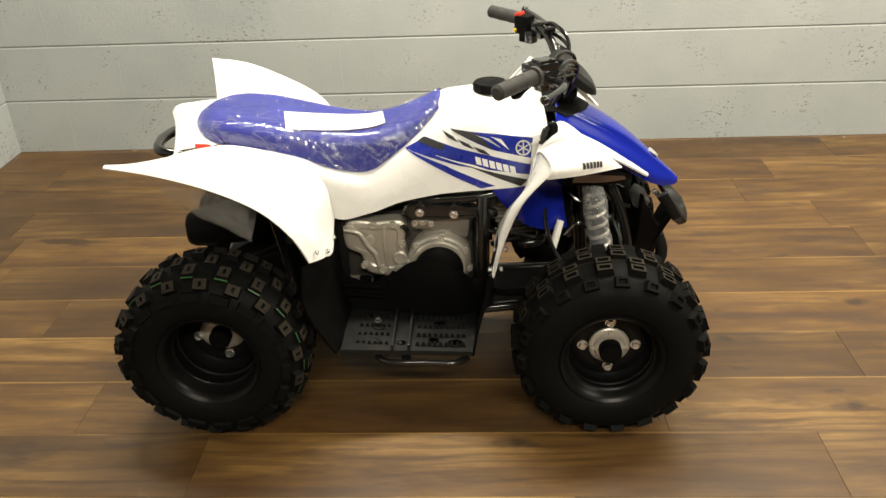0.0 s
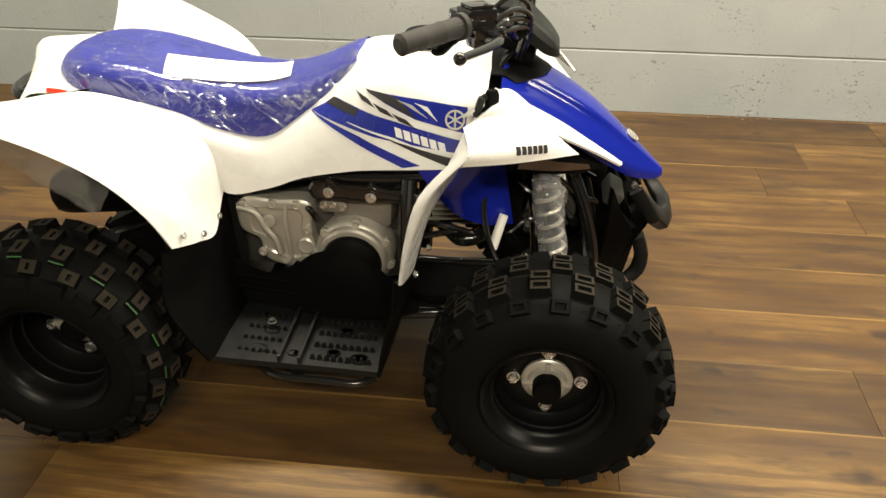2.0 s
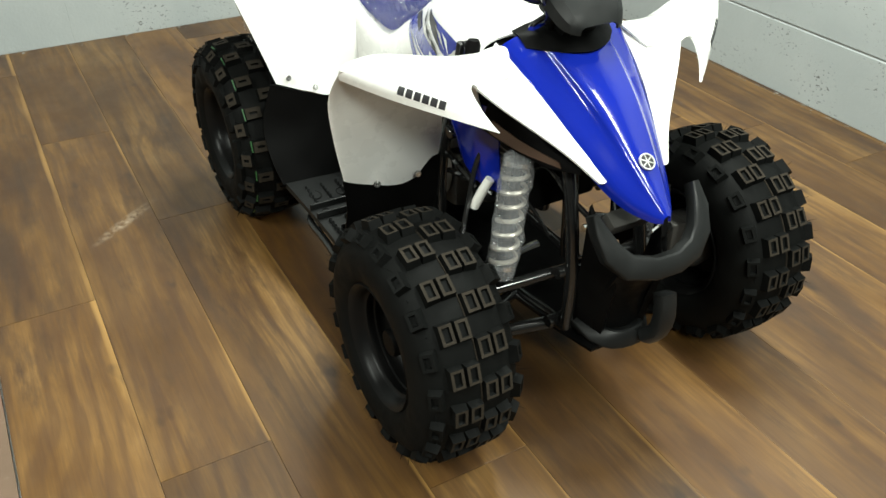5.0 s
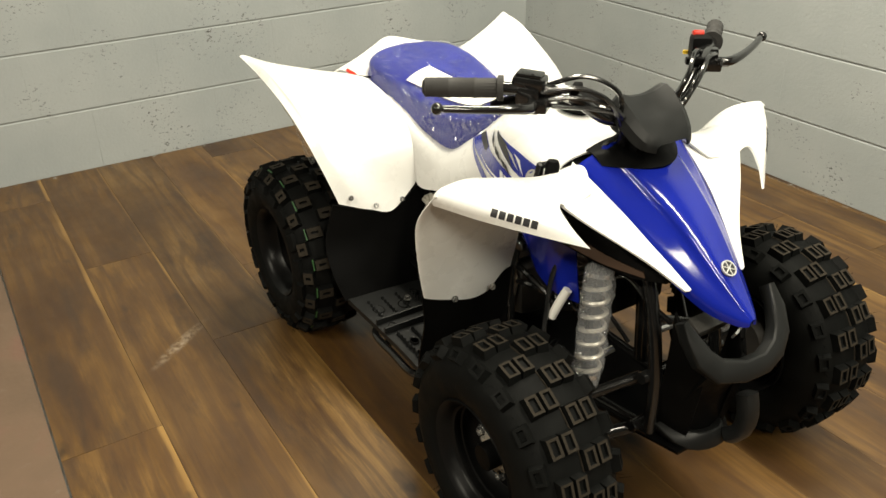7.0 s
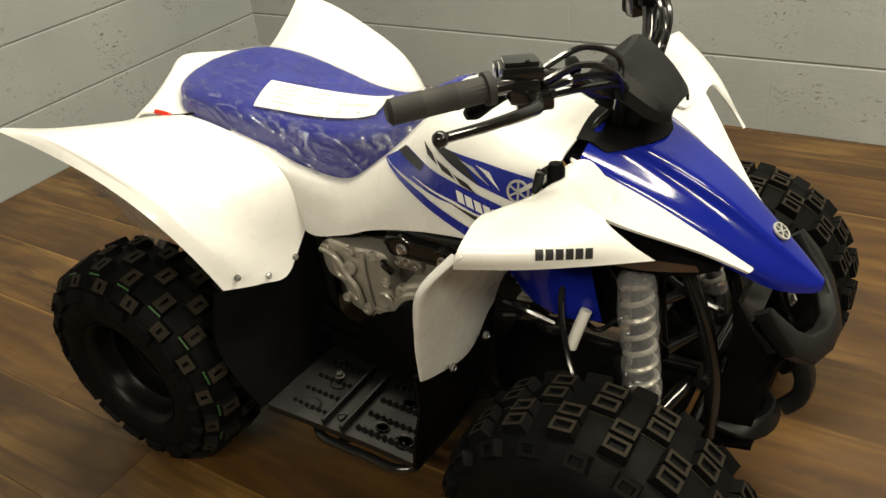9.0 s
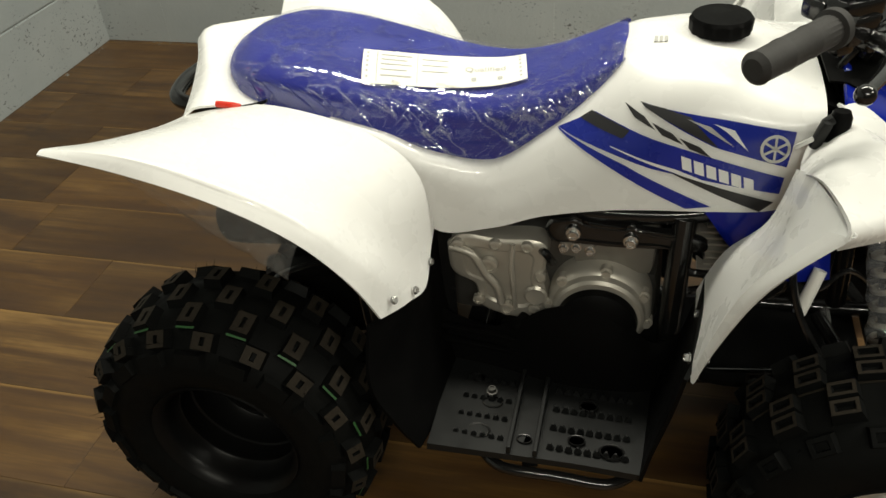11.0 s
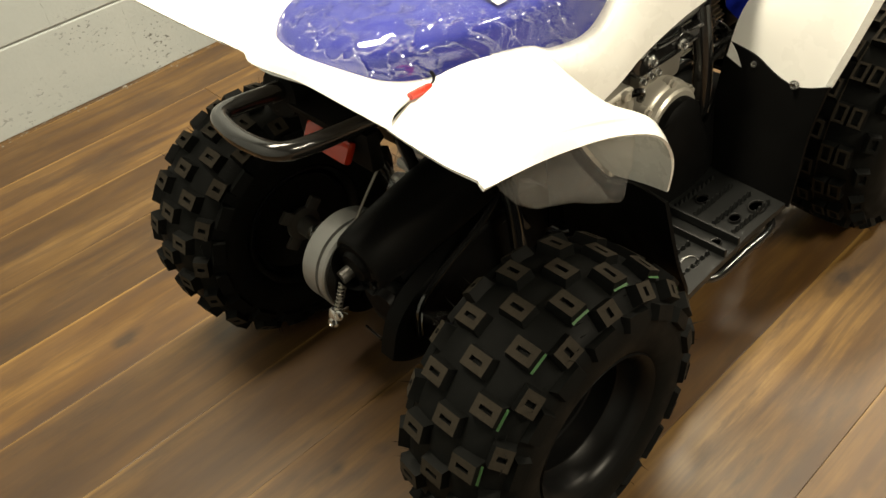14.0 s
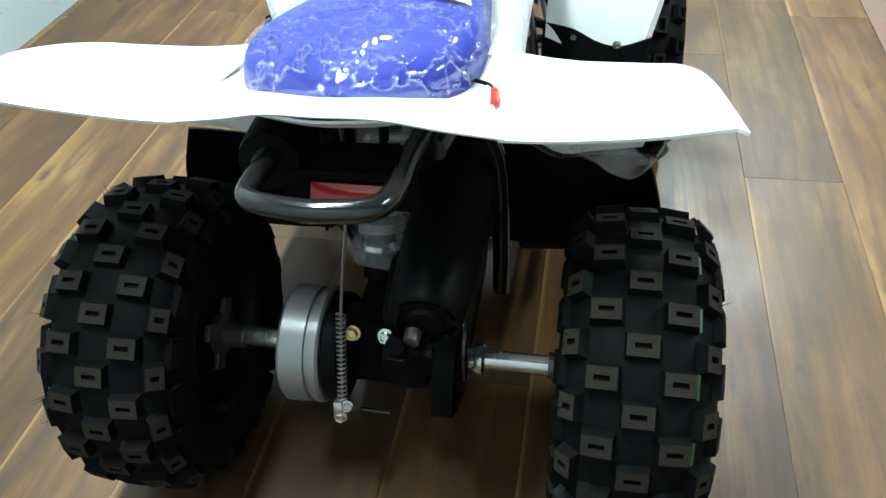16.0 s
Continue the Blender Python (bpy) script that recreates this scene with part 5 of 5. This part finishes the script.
part("skid_plate", net([[(0.46, -0.085, 0.168), (0.56, -0.06, 0.168)], [(0.46, 0.085, 0.168), (0.56, 0.06, 0.168)]], 3, 3, thick=0.006), BLACK, bumper)
part("lamp_bracket", block((0.03, 0.08, 0.03), (0.53, 0.0, 0.40), (0, 30, 0), 0.005), DARK_CAST, bumper)
part("bracket_plate", block((0.004, 0.030, 0.012), (0.575, 0.02, 0.40), (0, 30, 20), 0.001), STEEL, bumper)

# ---- handlebar
hb = empty("handlebar", atv)
hb["label"] = "black handlebar with grips, levers and switch boxes"
part("bar_tube", tube([(0.198, -0.314, 0.767), (0.281, -0.209, 0.766), (0.318, -0.140, 0.752), (0.338, -0.075, 0.708), (0.340, 0, 0.700), (0.338, 0.075, 0.708), (0.318, 0.140, 0.752), (0.281, 0.209, 0.766), (0.198, 0.314, 0.767)], 0.0105, 14), GLOSS, hb)
part("bar_clamp", block((0.05, 0.09, 0.05), (0.338, 0, 0.695), (0, 15, 0), 0.01), BLACK, hb)
part("steering_stem", tube([(0.338, 0, 0.70), (0.355, 0, 0.60), (0.385, 0, 0.42), (0.40, 0, 0.25)], 0.014, 12), GLOSS, hb)
for s in (-1, 1):
    g0, g1 = Vector((0.190, 0.325 * s, 0.767)), Vector((0.268, 0.228 * s, 0.768))
    L = [g0 + (g1 - g0) * t for t in (0, 0.04, 0.05, 0.30, 0.32, 0.34, 0.36, 0.62, 0.64, 0.66, 0.68, 0.92, 0.93, 1.0)]
    R = [0.010, 0.0155, 0.0148, 0.0145, 0.0158, 0.0158, 0.0145, 0.0145, 0.0158, 0.0158, 0.0145, 0.0145, 0.0195, 0.0195]
    bm = bmesh.new()
    d = (g1 - g0).normalized()
    e = d.orthogonal().normalized()
    f = d.cross(e)
    grid = [[p + (e * math.cos(a) + f * math.sin(a)) * (r + (0.0007 if k % 2 and 0.014 < r < 0.0147 else 0)) for k, a in enumerate([2 * math.pi * q / 40 for q in range(40)])] for p, r in zip(L, R)]
    loft(grid, bm=bm)
    part("grip", bm, GRIP, hb, "ribbed black rubber grip", angle=30)
    # lever
    bm = tube([(0.300, 0.195 * s, 0.748), (0.318, 0.215 * s, 0.747), (0.318, 0.250 * s, 0.752), (0.300, 0.302 * s, 0.757), (0.280, 0.345 * s, 0.761)], [0.009, 0.009, 0.0075, 0.0065, 0.006], 10)
    lev = part("brake_lever", bm, GLOSS, hb, "gloss black lever with ball end")
    bm = bmesh.new()
    bmesh.ops.create_uvsphere(bm, u_segments=16, v_segments=10, radius=0.0092)
    ball = part("lever_ball", bm, GLOSS, lev)
    ball.location = (0.277, 0.353 * s, 0.762)
    bm = block((0.038, 0.034, 0.030), (0.290, 0.195 * s, 0.757), (0, 0, -38 * s), 0.007)
    block((0.030, 0.040, 0.022), (0.305, 0.186 * s, 0.745), (0, 0, -38 * s), 0.005, bm)
    block((0.022, 0.026, 0.030), (0.283, 0.180 * s, 0.738), (0, 0, -38 * s), 0.005, bm)
    bolt(bm, (0.322, 0.190 * s, 0.752), (1, 0, 0), 0.005, 0.006)
    part("lever_clamp", bm, GLOSS, hb)
    for k, (dy, dz, ln) in enumerate(((0.0, 0.0, 1), (0.012, 0.012, 0.8), (-0.01, -0.012, 1.1))):
        part("control_cable", tube([(0.312, (0.178 + dy) * s, 0.752 + dz), (0.338, (0.13 + dy) * s, 0.752 + dz * 1.5), (0.362, (0.085 + dy) * s, 0.735 + dz), (0.358, (0.055 + dy * 0.5) * s, 0.695), (0.346, 0.04 * s, 0.655)], 0.0044, 8, 7), GLOSS, hb)
for s in (-1, 1):
    part("control_cable", tube([(0.300, 0.168 * s, 0.770), (0.330, 0.118 * s, 0.782), (0.358, 0.076 * s, 0.758), (0.352, 0.058 * s, 0.712), (0.340, 0.045 * s, 0.660)], 0.0040, 8, 7), GLOSS, hb)
    part("hose_clip", block((0.014, 0.030, 0.012), (0.322, 0.128 * s, 0.764), (0, 0, -38 * s), 0.003), BLACK, hb)
    part("adjuster", tube([(0.306, 0.172 * s, 0.752), (0.318, 0.157 * s, 0.753), (0.326, 0.147 * s, 0.753)], [0.0075, 0.0065, 0.0075], 10, 2), STEEL, hb)
bm = block((0.050, 0.040, 0.020), (0.285, -0.190, 0.776), (0, 4, 38), 0.006)
block((0.040, 0.030, 0.005), (0.285, -0.190, 0.788), (0, 4, 38), 0.002, bm)
bolt(bm, (0.298, -0.196, 0.790), (0, 0, 1), 0.003, 0.002)
block((0.030, 0.030, 0.022), (0.262, -0.182, 0.770), (0, 0, 38), 0.006, bm)
part("throttle_box", bm, GLOSS, hb, "black throttle housing")
part("thumb_lever", tube([(0.262, -0.190, 0.745), (0.245, -0.200, 0.735), (0.232, -0.212, 0.728), (0.226, -0.222, 0.726)], [0.008, 0.009, 0.011, 0.006], 10), BLACK, hb)
bm = block((0.040, 0.036, 0.044), (0.268, 0.200, 0.764), (0, 0, -38), 0.009)
block((0.026, 0.028, 0.026), (0.272, 0.198, 0.735), (0, 0, -38), 0.006, bm)
sw = part("switch_box", bm, BLACK, hb, "black switch housing with red stop switch")
part("stop_switch", block((0.018, 0.020, 0.010), (0.256, 0.204, 0.786), (0, -20, -38), 0.003), RED, sw, "red stop switch")
part("start_button", block((0.006, 0.012, 0.008), (0.245, 0.191, 0.752), (0, 0, -38), 0.003), YELLOW, sw, "yellow button")
COWLROW = []
for x, z, hw, drop in ((0.409, 0.674, 0.034, 0.010), (0.402, 0.684, 0.047, 0.017), (0.386, 0.701, 0.057, 0.026), (0.362, 0.722, 0.064, 0.028), (0.342, 0.736, 0.065, 0.028), (0.331, 0.739, 0.059, 0.026), (0.316, 0.727, 0.050, 0.020), (0.302, 0.714, 0.042, 0.012)):
    dip = 0.010 if 0.31 < x < 0.37 else 0.0
    COWLROW.append((x, [(-hw, z - drop), (-hw * 0.97, z - drop * 0.35), (-hw * 0.80, z), (-hw * 0.42, z - dip * 0.8), (0, z - dip)]))
part("bar_cowl", net([half_section(x, p) for x, p in COWLROW], 2, 1, thick=0.004), COWL, hb, "faceted charcoal handlebar cowl", angle=24)
# Black block put in for the dark of the cavity below the cowl.
part("cowl_cavity_block", block((0.05, 0.07, 0.04), (0.348, 0, 0.664), (0, 25, 0), 0.015), BLACK, hb)
part("dash_cover", net([[(0.304, -0.084, 0.646), (0.300, -0.045, 0.653), (0.298, 0, 0.655), (0.300, 0.045, 0.653), (0.304, 0.084, 0.646)],
                        [(0.325, -0.086, 0.645), (0.345, -0.045, 0.652), (0.352, 0, 0.656), (0.345, 0.045, 0.652), (0.325, 0.086, 0.645)],
                        [(0.345, -0.084, 0.632), (0.384, -0.045, 0.632), (0.402, 0, 0.632), (0.384, 0.045, 0.632), (0.345, 0.084, 0.632)]], 5, 5, thick=0.003), BLACK, atv, "black dash cover between nose and handlebar", angle=50)
part("dash_well", net([[(0.288, -0.108, 0.634), (0.30, 0, 0.628), (0.288, 0.108, 0.634)], [(0.325, -0.105, 0.618), (0.33, 0, 0.60), (0.325, 0.105, 0.618)], [(0.328, -0.100, 0.610), (0.340, 0, 0.630), (0.328, 0.100, 0.610)]], 4, 5), BLACK, atv, "black dash well ahead of tank")
for k in range(6):
    y = -0.05 + 0.02 * k
    part("wiring", tube([(0.345, y * 0.6, 0.690), (0.335, y * 0.9, 0.672), (0.322, y * 1.1, 0.658), (0.312, y * 1.2, 0.640)], 0.0045, 8), GLOSS, hb)

# ---- rear axle, brake and final drive
axle = empty("rear_axle", atv)
axle["label"] = "bright steel rear axle with drum brake"
bm = lathe([(0, -0.27), (0.0135, -0.27), (0.0135, 0.27), (0, 0.27)], 24)
o = part("axle_shaft", bm, STEEL, axle, "bright round steel shaft")
o.location = (AX_R, 0, AX_RZ)
bm = lathe([(0, 0.082), (0.074, 0.082), (0.077, 0.085), (0.077, 0.094), (0.0725, 0.095), (0.0725, 0.100), (0.077, 0.101), (0.078, 0.132), (0.074, 0.136), (0.030, 0.136), (0.024, 0.150), (0, 0.150)], 56)
o = part("brake_drum", bm, DRUM, axle, "grey metal brake drum", angle=30)
o.location = (AX_R, -0.012, AX_RZ)
bm = lathe([(0, 0.060), (0.070, 0.060), (0.072, 0.066), (0.072, 0.078), (0, 0.078)], 48)
o = part("drum_backing", bm, BLACK, axle)
o.location = (AX_R, -0.012, AX_RZ)
part("return_spring", coil((-0.446, 0.042, 0.306), (-0.497, 0.040, 0.196), 0.0055, 0.0055, 20, 0.0014), GREY_CAST, axle)
part("brake_rod", tube([(-0.36, 0.046, 0.400), (-0.442, 0.042, 0.312), (-0.50, 0.040, 0.190)], 0.0020, 6), GREY_CAST, axle)
bm = block((0.03, 0.012, 0.018), (-0.494, 0.044, 0.190), (0, 20, 0), 0.003)
bolt(bm, (-0.506, 0.042, 0.180), (-1, 0.0, 0.2), 0.007, 0.008)
bolt(bm, (-0.500, 0.034, 0.194), (-1, -0.3, 0.4), 0.006, 0.008)
part("brake_arm", bm, STEEL, axle)
bm = block((0.05, 0.13, 0.12), (AX_R + 0.005, 0.0, AX_RZ + 0.005), (0, 0, 0), 0.025)
block((0.20, 0.06, 0.07), (-0.32, 0.02, 0.215), (0, 0, 0), 0.02, bm)
part("axle_carrier", bm, BLACK, axle)
for y, m in ((0.030, BRASS), (-0.012, STEEL)):
    bm = bmesh.new()
    bolt(bm, (-0.446, y, 0.272), (-1, 0.0, 0.5), 0.0075, 0.012)
    part("carrier_bolt", bm, m, axle)
part("carrier_pin", tube([(-0.462, 0.03, 0.142), (-0.466, -0.012, 0.146)], 0.003, 8), GLOSS, axle)
bm = lathe([(0, -0.120), (0.020, -0.120), (0.021, -0.130), (0.017, -0.133), (0, -0.133)], 24)
o = part("axle_collar", bm, STEEL, axle)
o.location = (AX_R, 0, AX_RZ)
STAD = [(-0.510, 0.205), (-0.485, 0.264), (-0.425, 0.302), (-0.340, 0.320), (-0.240, 0.335), (-0.190, 0.315), (-0.180, 0.260), (-0.220, 0.205), (-0.330, 0.180), (-0.425, 0.168), (-0.478, 0.180)]
bm = plate([(x, z) for x, z in STAD], -0.078, -0.108)
part("chain_case", bm, BLACK, axle, "black moulded chain case", angle=30)
part("chain_strip", tube([(-0.462, -0.111, 0.225), (-0.452, -0.111, 0.275), (-0.40, -0.111, 0.31), (-0.32, -0.111, 0.345), (-0.27, -0.108, 0.40)], 0.005, 8), GLOSS, axle)
bm = tube([(-0.518, -0.082, 0.376), (-0.512, -0.082, 0.377), (-0.470, -0.084, 0.386), (-0.380, -0.086, 0.402), (-0.290, -0.086, 0.422), (-0.245, -0.084, 0.434), (-0.238, -0.084, 0.436)], [0.030, 0.041, 0.046, 0.050, 0.051, 0.045, 0.028], 28)
muffler = part("muffler", bm, BLACK, atv, "fat matt black exhaust silencer above the rear axle")
for k in range(8):
    q = 2 * math.pi * k / 8
    part("cap_rib", block((0.018, 0.012, 0.010), (-0.510, -0.082 + 0.033 * math.cos(q), 0.377 + 0.033 * math.sin(q)), (math.degrees(q), 10, 0), 0.004), BLACK, muffler)
part("cap_ring", tube([(-0.523, -0.082, 0.375), (-0.516, -0.082, 0.376)], [0.020, 0.024], 20, 2), BLACK, muffler)
part("tail_pipe", tube([(-0.512, -0.070, 0.364), (-0.536, -0.069, 0.360)], [0.010, 0.009], 14, 3), DARK_CAST, muffler)
bm = block((0.110, 0.070, 0.100), (-0.385, -0.040, 0.285), (0, -28, 0), 0.022)
block((0.060, 0.060, 0.075), (-0.445, -0.038, 0.235), (0, -12, 0), 0.018, bm)
part("drive_cover", bm, BLACK, axle, "black moulded drive housing")
part("cover_recess", tube([(-0.468, -0.060, 0.262), (-0.482, -0.062, 0.262)], [0.022, 0.020], 20, 2), BLACK, axle)
part("cover_bung", tube([(-0.458, -0.030, 0.275), (-0.472, -0.030, 0.283)], 0.012, 16, 2), BLACK, axle)

# ---- grab bar, tail lamp, silencer
part("grab_bar", tube([(-0.282, -0.136, 0.215), (-0.292, -0.138, 0.34), (-0.312, -0.136, 0.455), (-0.335, -0.118, 0.512), (-0.372, -0.078, 0.540), (-0.45, -0.066, 0.548), (-0.530, -0.068, 0.560), (-0.566, -0.058, 0.566), (-0.578, -0.020, 0.568), (-0.578, 0.022, 0.568),
                       (-0.566, 0.062, 0.566), (-0.530, 0.074, 0.560), (-0.45, 0.076, 0.548), (-0.372, 0.090, 0.540), (-0.33, 0.125, 0.512), (-0.31, 0.138, 0.46)], 0.0115, 14, 7), GLOSS, atv, "gloss black tubular grab bar")
for s in (-1, 1):
    part("bar_stay", tube([(-0.40, 0.055 * s, 0.50), (-0.37, 0.045 * s, 0.40), (-0.345, 0.04 * s, 0.33)], 0.009, 10), GLOSS, atv)
bm = block((0.050, 0.130, 0.012), (-0.452, 0.005, 0.537), (0, -8, 0), 0.004)
block((0.020, 0.150, 0.055), (-0.448, 0.005, 0.505), (0, 0, 0), 0.005, bm)
lamp = part("tail_lamp", bm, BLACK, atv, "red tail lamp in black housing")
bm = block((0.013, 0.088, 0.030), (-0.469, -0.002, 0.503), (0, 30, 0), 0.005)
part("tail_lens", bm, LAMP_RED, lamp, "red ribbed lens")
bm = tube([(-0.475, 0.080, 0.545), (-0.470, 0.080, 0.544), (-0.466, 0.080, 0.544), (-0.34, 0.095, 0.520), (-0.26, 0.110, 0.500), (-0.245, 0.112, 0.496)], [0.022, 0.026, 0.034, 0.040, 0.038, 0.02], 24, 4)
sil = part("silencer", bm, BLACK, atv, "black exhaust silencer under the tail")
part("silencer_tip", tube([(-0.465, 0.080, 0.548), (-0.482, 0.080, 0.550), (-0.490, 0.081, 0.549)], [0.013, 0.013, 0.012], 16, 3), DARK_CAST, sil)
shock(atv, (-0.255, 0.0, 0.500), (-0.370, 0.015, 0.300), 0.034, "rear shock in a clear plastic sleeve")
for x, y, z in ((-0.30, -0.105, 0.500), (-0.33, 0.07, 0.52), (-0.40, 0.03, 0.565), (-0.36, -0.09, 0.545)):
    bm = bmesh.new()
    bolt(bm, (x, y, z), (-0.6, -0.3, -0.4), 0.006, 0.008)
    part("frame_bolt", bm, STEEL, frame_part)
part("lamp_wire", tube([(-0.44, 0.06, 0.525), (-0.41, 0.085, 0.54), (-0.36, 0.075, 0.53), (-0.32, 0.06, 0.51)], 0.004, 8), GLOSS, lamp)
for s in (-1, 1):
    part("seat_bracket", block((0.030, 0.004, 0.050), (-0.42, 0.032 * s, 0.568), (0, 15, 0), 0.001), BLACK, atv)

# ---- protective bag left on the rear fender
bm = net([[(-0.500, -0.345, 0.642), (-0.425, -0.345, 0.614), (-0.365, -0.340, 0.588), (-0.300, -0.335, 0.556)],
          [(-0.462, -0.318, 0.578), (-0.412, -0.318, 0.545), (-0.362, -0.325, 0.520), (-0.302, -0.330, 0.505)],
          [(-0.436, -0.284, 0.526), (-0.398, -0.290, 0.500), (-0.355, -0.295, 0.482), (-0.308, -0.316, 0.466)],
          [(-0.430, -0.225, 0.560), (-0.390, -0.225, 0.530), (-0.345, -0.230, 0.515), (-0.305, -0.240, 0.510)]], 6, 6, thick=0.0008)
for v in bm.verts:
    v.co += noise.noise_vector(v.co * 40) * 0.006
part("fender_film", bm, BAG, atv, "loose clear film hanging under rear fender", angle=80)


# ---------------------------------------------------------------- pieces of floor and walls
rng = random.Random(5)
PLANK_W, PLANK_L = 0.191, 1.337
plank_cache = {}


def plank_mesh(length, width):
    key = (round(length, 3), round(width, 3))
    if key not in plank_cache:
        plank_cache[key] = finish("plank", block((length - 0.0008, width - 0.0005, 0.012), (0, 0, -0.006), bevel=0.0007), WOOD, smooth=False)
    return plank_cache[key]


SEAM0 = 0.012
row_y = SEAM0 - 5 * PLANK_W
row = 0
while row_y < WALL_Y:
    lo = EDGE_Y if row == 0 else row_y
    hi = min(row_y + PLANK_W, WALL_Y + 0.008)
    shift = {0: -0.21, 1: -0.998, 2: 0.88, 3: -0.773, 4: 1.06, 5: -1.03, 7: 1.32, 9: 1.05}.get(row, rng.uniform(0, PLANK_L))
    x = shift % PLANK_L - PLANK_L * 3
    while x < EAST:
        a, b = max(x, WALL_X - 0.008), min(x + PLANK_L, EAST)
        if b - a > 0.03:
            ob = new("plank", plank_mesh(b - a, hi - lo))
            ob.location = ((a + b) / 2, (lo + hi) / 2, FLOOR_Z)
            ob.parent = floor
        x += PLANK_L
    row += 1
    row_y += PLANK_W

BW, BH = 0.44, 0.2195
block_cache = {}


def wall_block(length, height):
    """A painted block: rounded along its bed joints, almost closed at its ends."""
    key = (round(length, 3), round(height, 3))
    if key not in block_cache:
        bm = block((length - 0.0003, 0.03, height - 0.0035), (0, 0.015, 0), bevel=0)
        beds = [e for e in bm.edges if abs(e.verts[0].co.x - e.verts[1].co.x) > 0.01 and e.verts[0].co.y < 0.01]
        bmesh.ops.bevel(bm, geom=beds, offset=0.0035, segments=2, affect="EDGES", profile=0.5)
        block_cache[key] = finish("block", bm, BLOCK, smooth=False)
    return block_cache[key]


def lay_blocks(wall, start, end, first, place, turn):
    for k in range(12):
        z0, z1 = k * BH + 0.003, min((k + 1) * BH + 0.003, CEIL)
        x = start - BW + (first + (0.42 * BW if k % 2 == 0 else 0)) % BW
        while x < end - 0.02:
            a, b = max(x, start), min(x + BW, end)
            if b - a > 0.02:
                ob = new("block", wall_block(b - a, z1 - z0))
                ob.matrix_world = place((a + b) / 2, (z0 + z1) / 2) @ turn
                ob.parent = wall
            x += BW


lay_blocks(wall_north, WALL_X, EAST, 0.056, lambda s, z: Matrix.Translation((s, WALL_Y, z)), Matrix())
lay_blocks(wall_west, -2.6, WALL_Y, 0.12, lambda s, z: Matrix.Translation((WALL_X, s, z)), pose(0, 0, 0, 0, 0, 90))


# crumbs of mortar and dust along the foot of the walls
rng = random.Random(9)
crumb_bm = bmesh.new()
for k in range(520):
    along_north = rng.random() < 0.62
    reach = abs(rng.gauss(0, 0.012))
    size = rng.uniform(0.001, 0.0035) if rng.random() < 0.95 else rng.uniform(0.004, 0.008)
    cx, cy = (rng.uniform(WALL_X, 2.6), WALL_Y - 0.003 - reach) if along_north else (WALL_X + 0.003 + reach, rng.uniform(-0.9, WALL_Y))
    ring = [crumb_bm.verts.new((cx + size * rng.uniform(0.6, 1.5) * math.cos(a), cy + size * rng.uniform(0.6, 1.2) * math.sin(a), FLOOR_Z)) for a in (0.2, 1.4, 2.7, 3.9, 5.2)]
    tip = crumb_bm.verts.new((cx, cy, FLOOR_Z + size * rng.uniform(0.5, 1.1)))
    for q in range(5):
        crumb_bm.faces.new((ring[q], ring[(q + 1) % 5], tip))
    crumb_bm.faces.new(ring[::-1])
tagged(new("debris", finish("debris", crumb_bm, DUST, smooth=False)), "pale mortar crumbs and dust along the wall foot", "debris", kind="stuff")
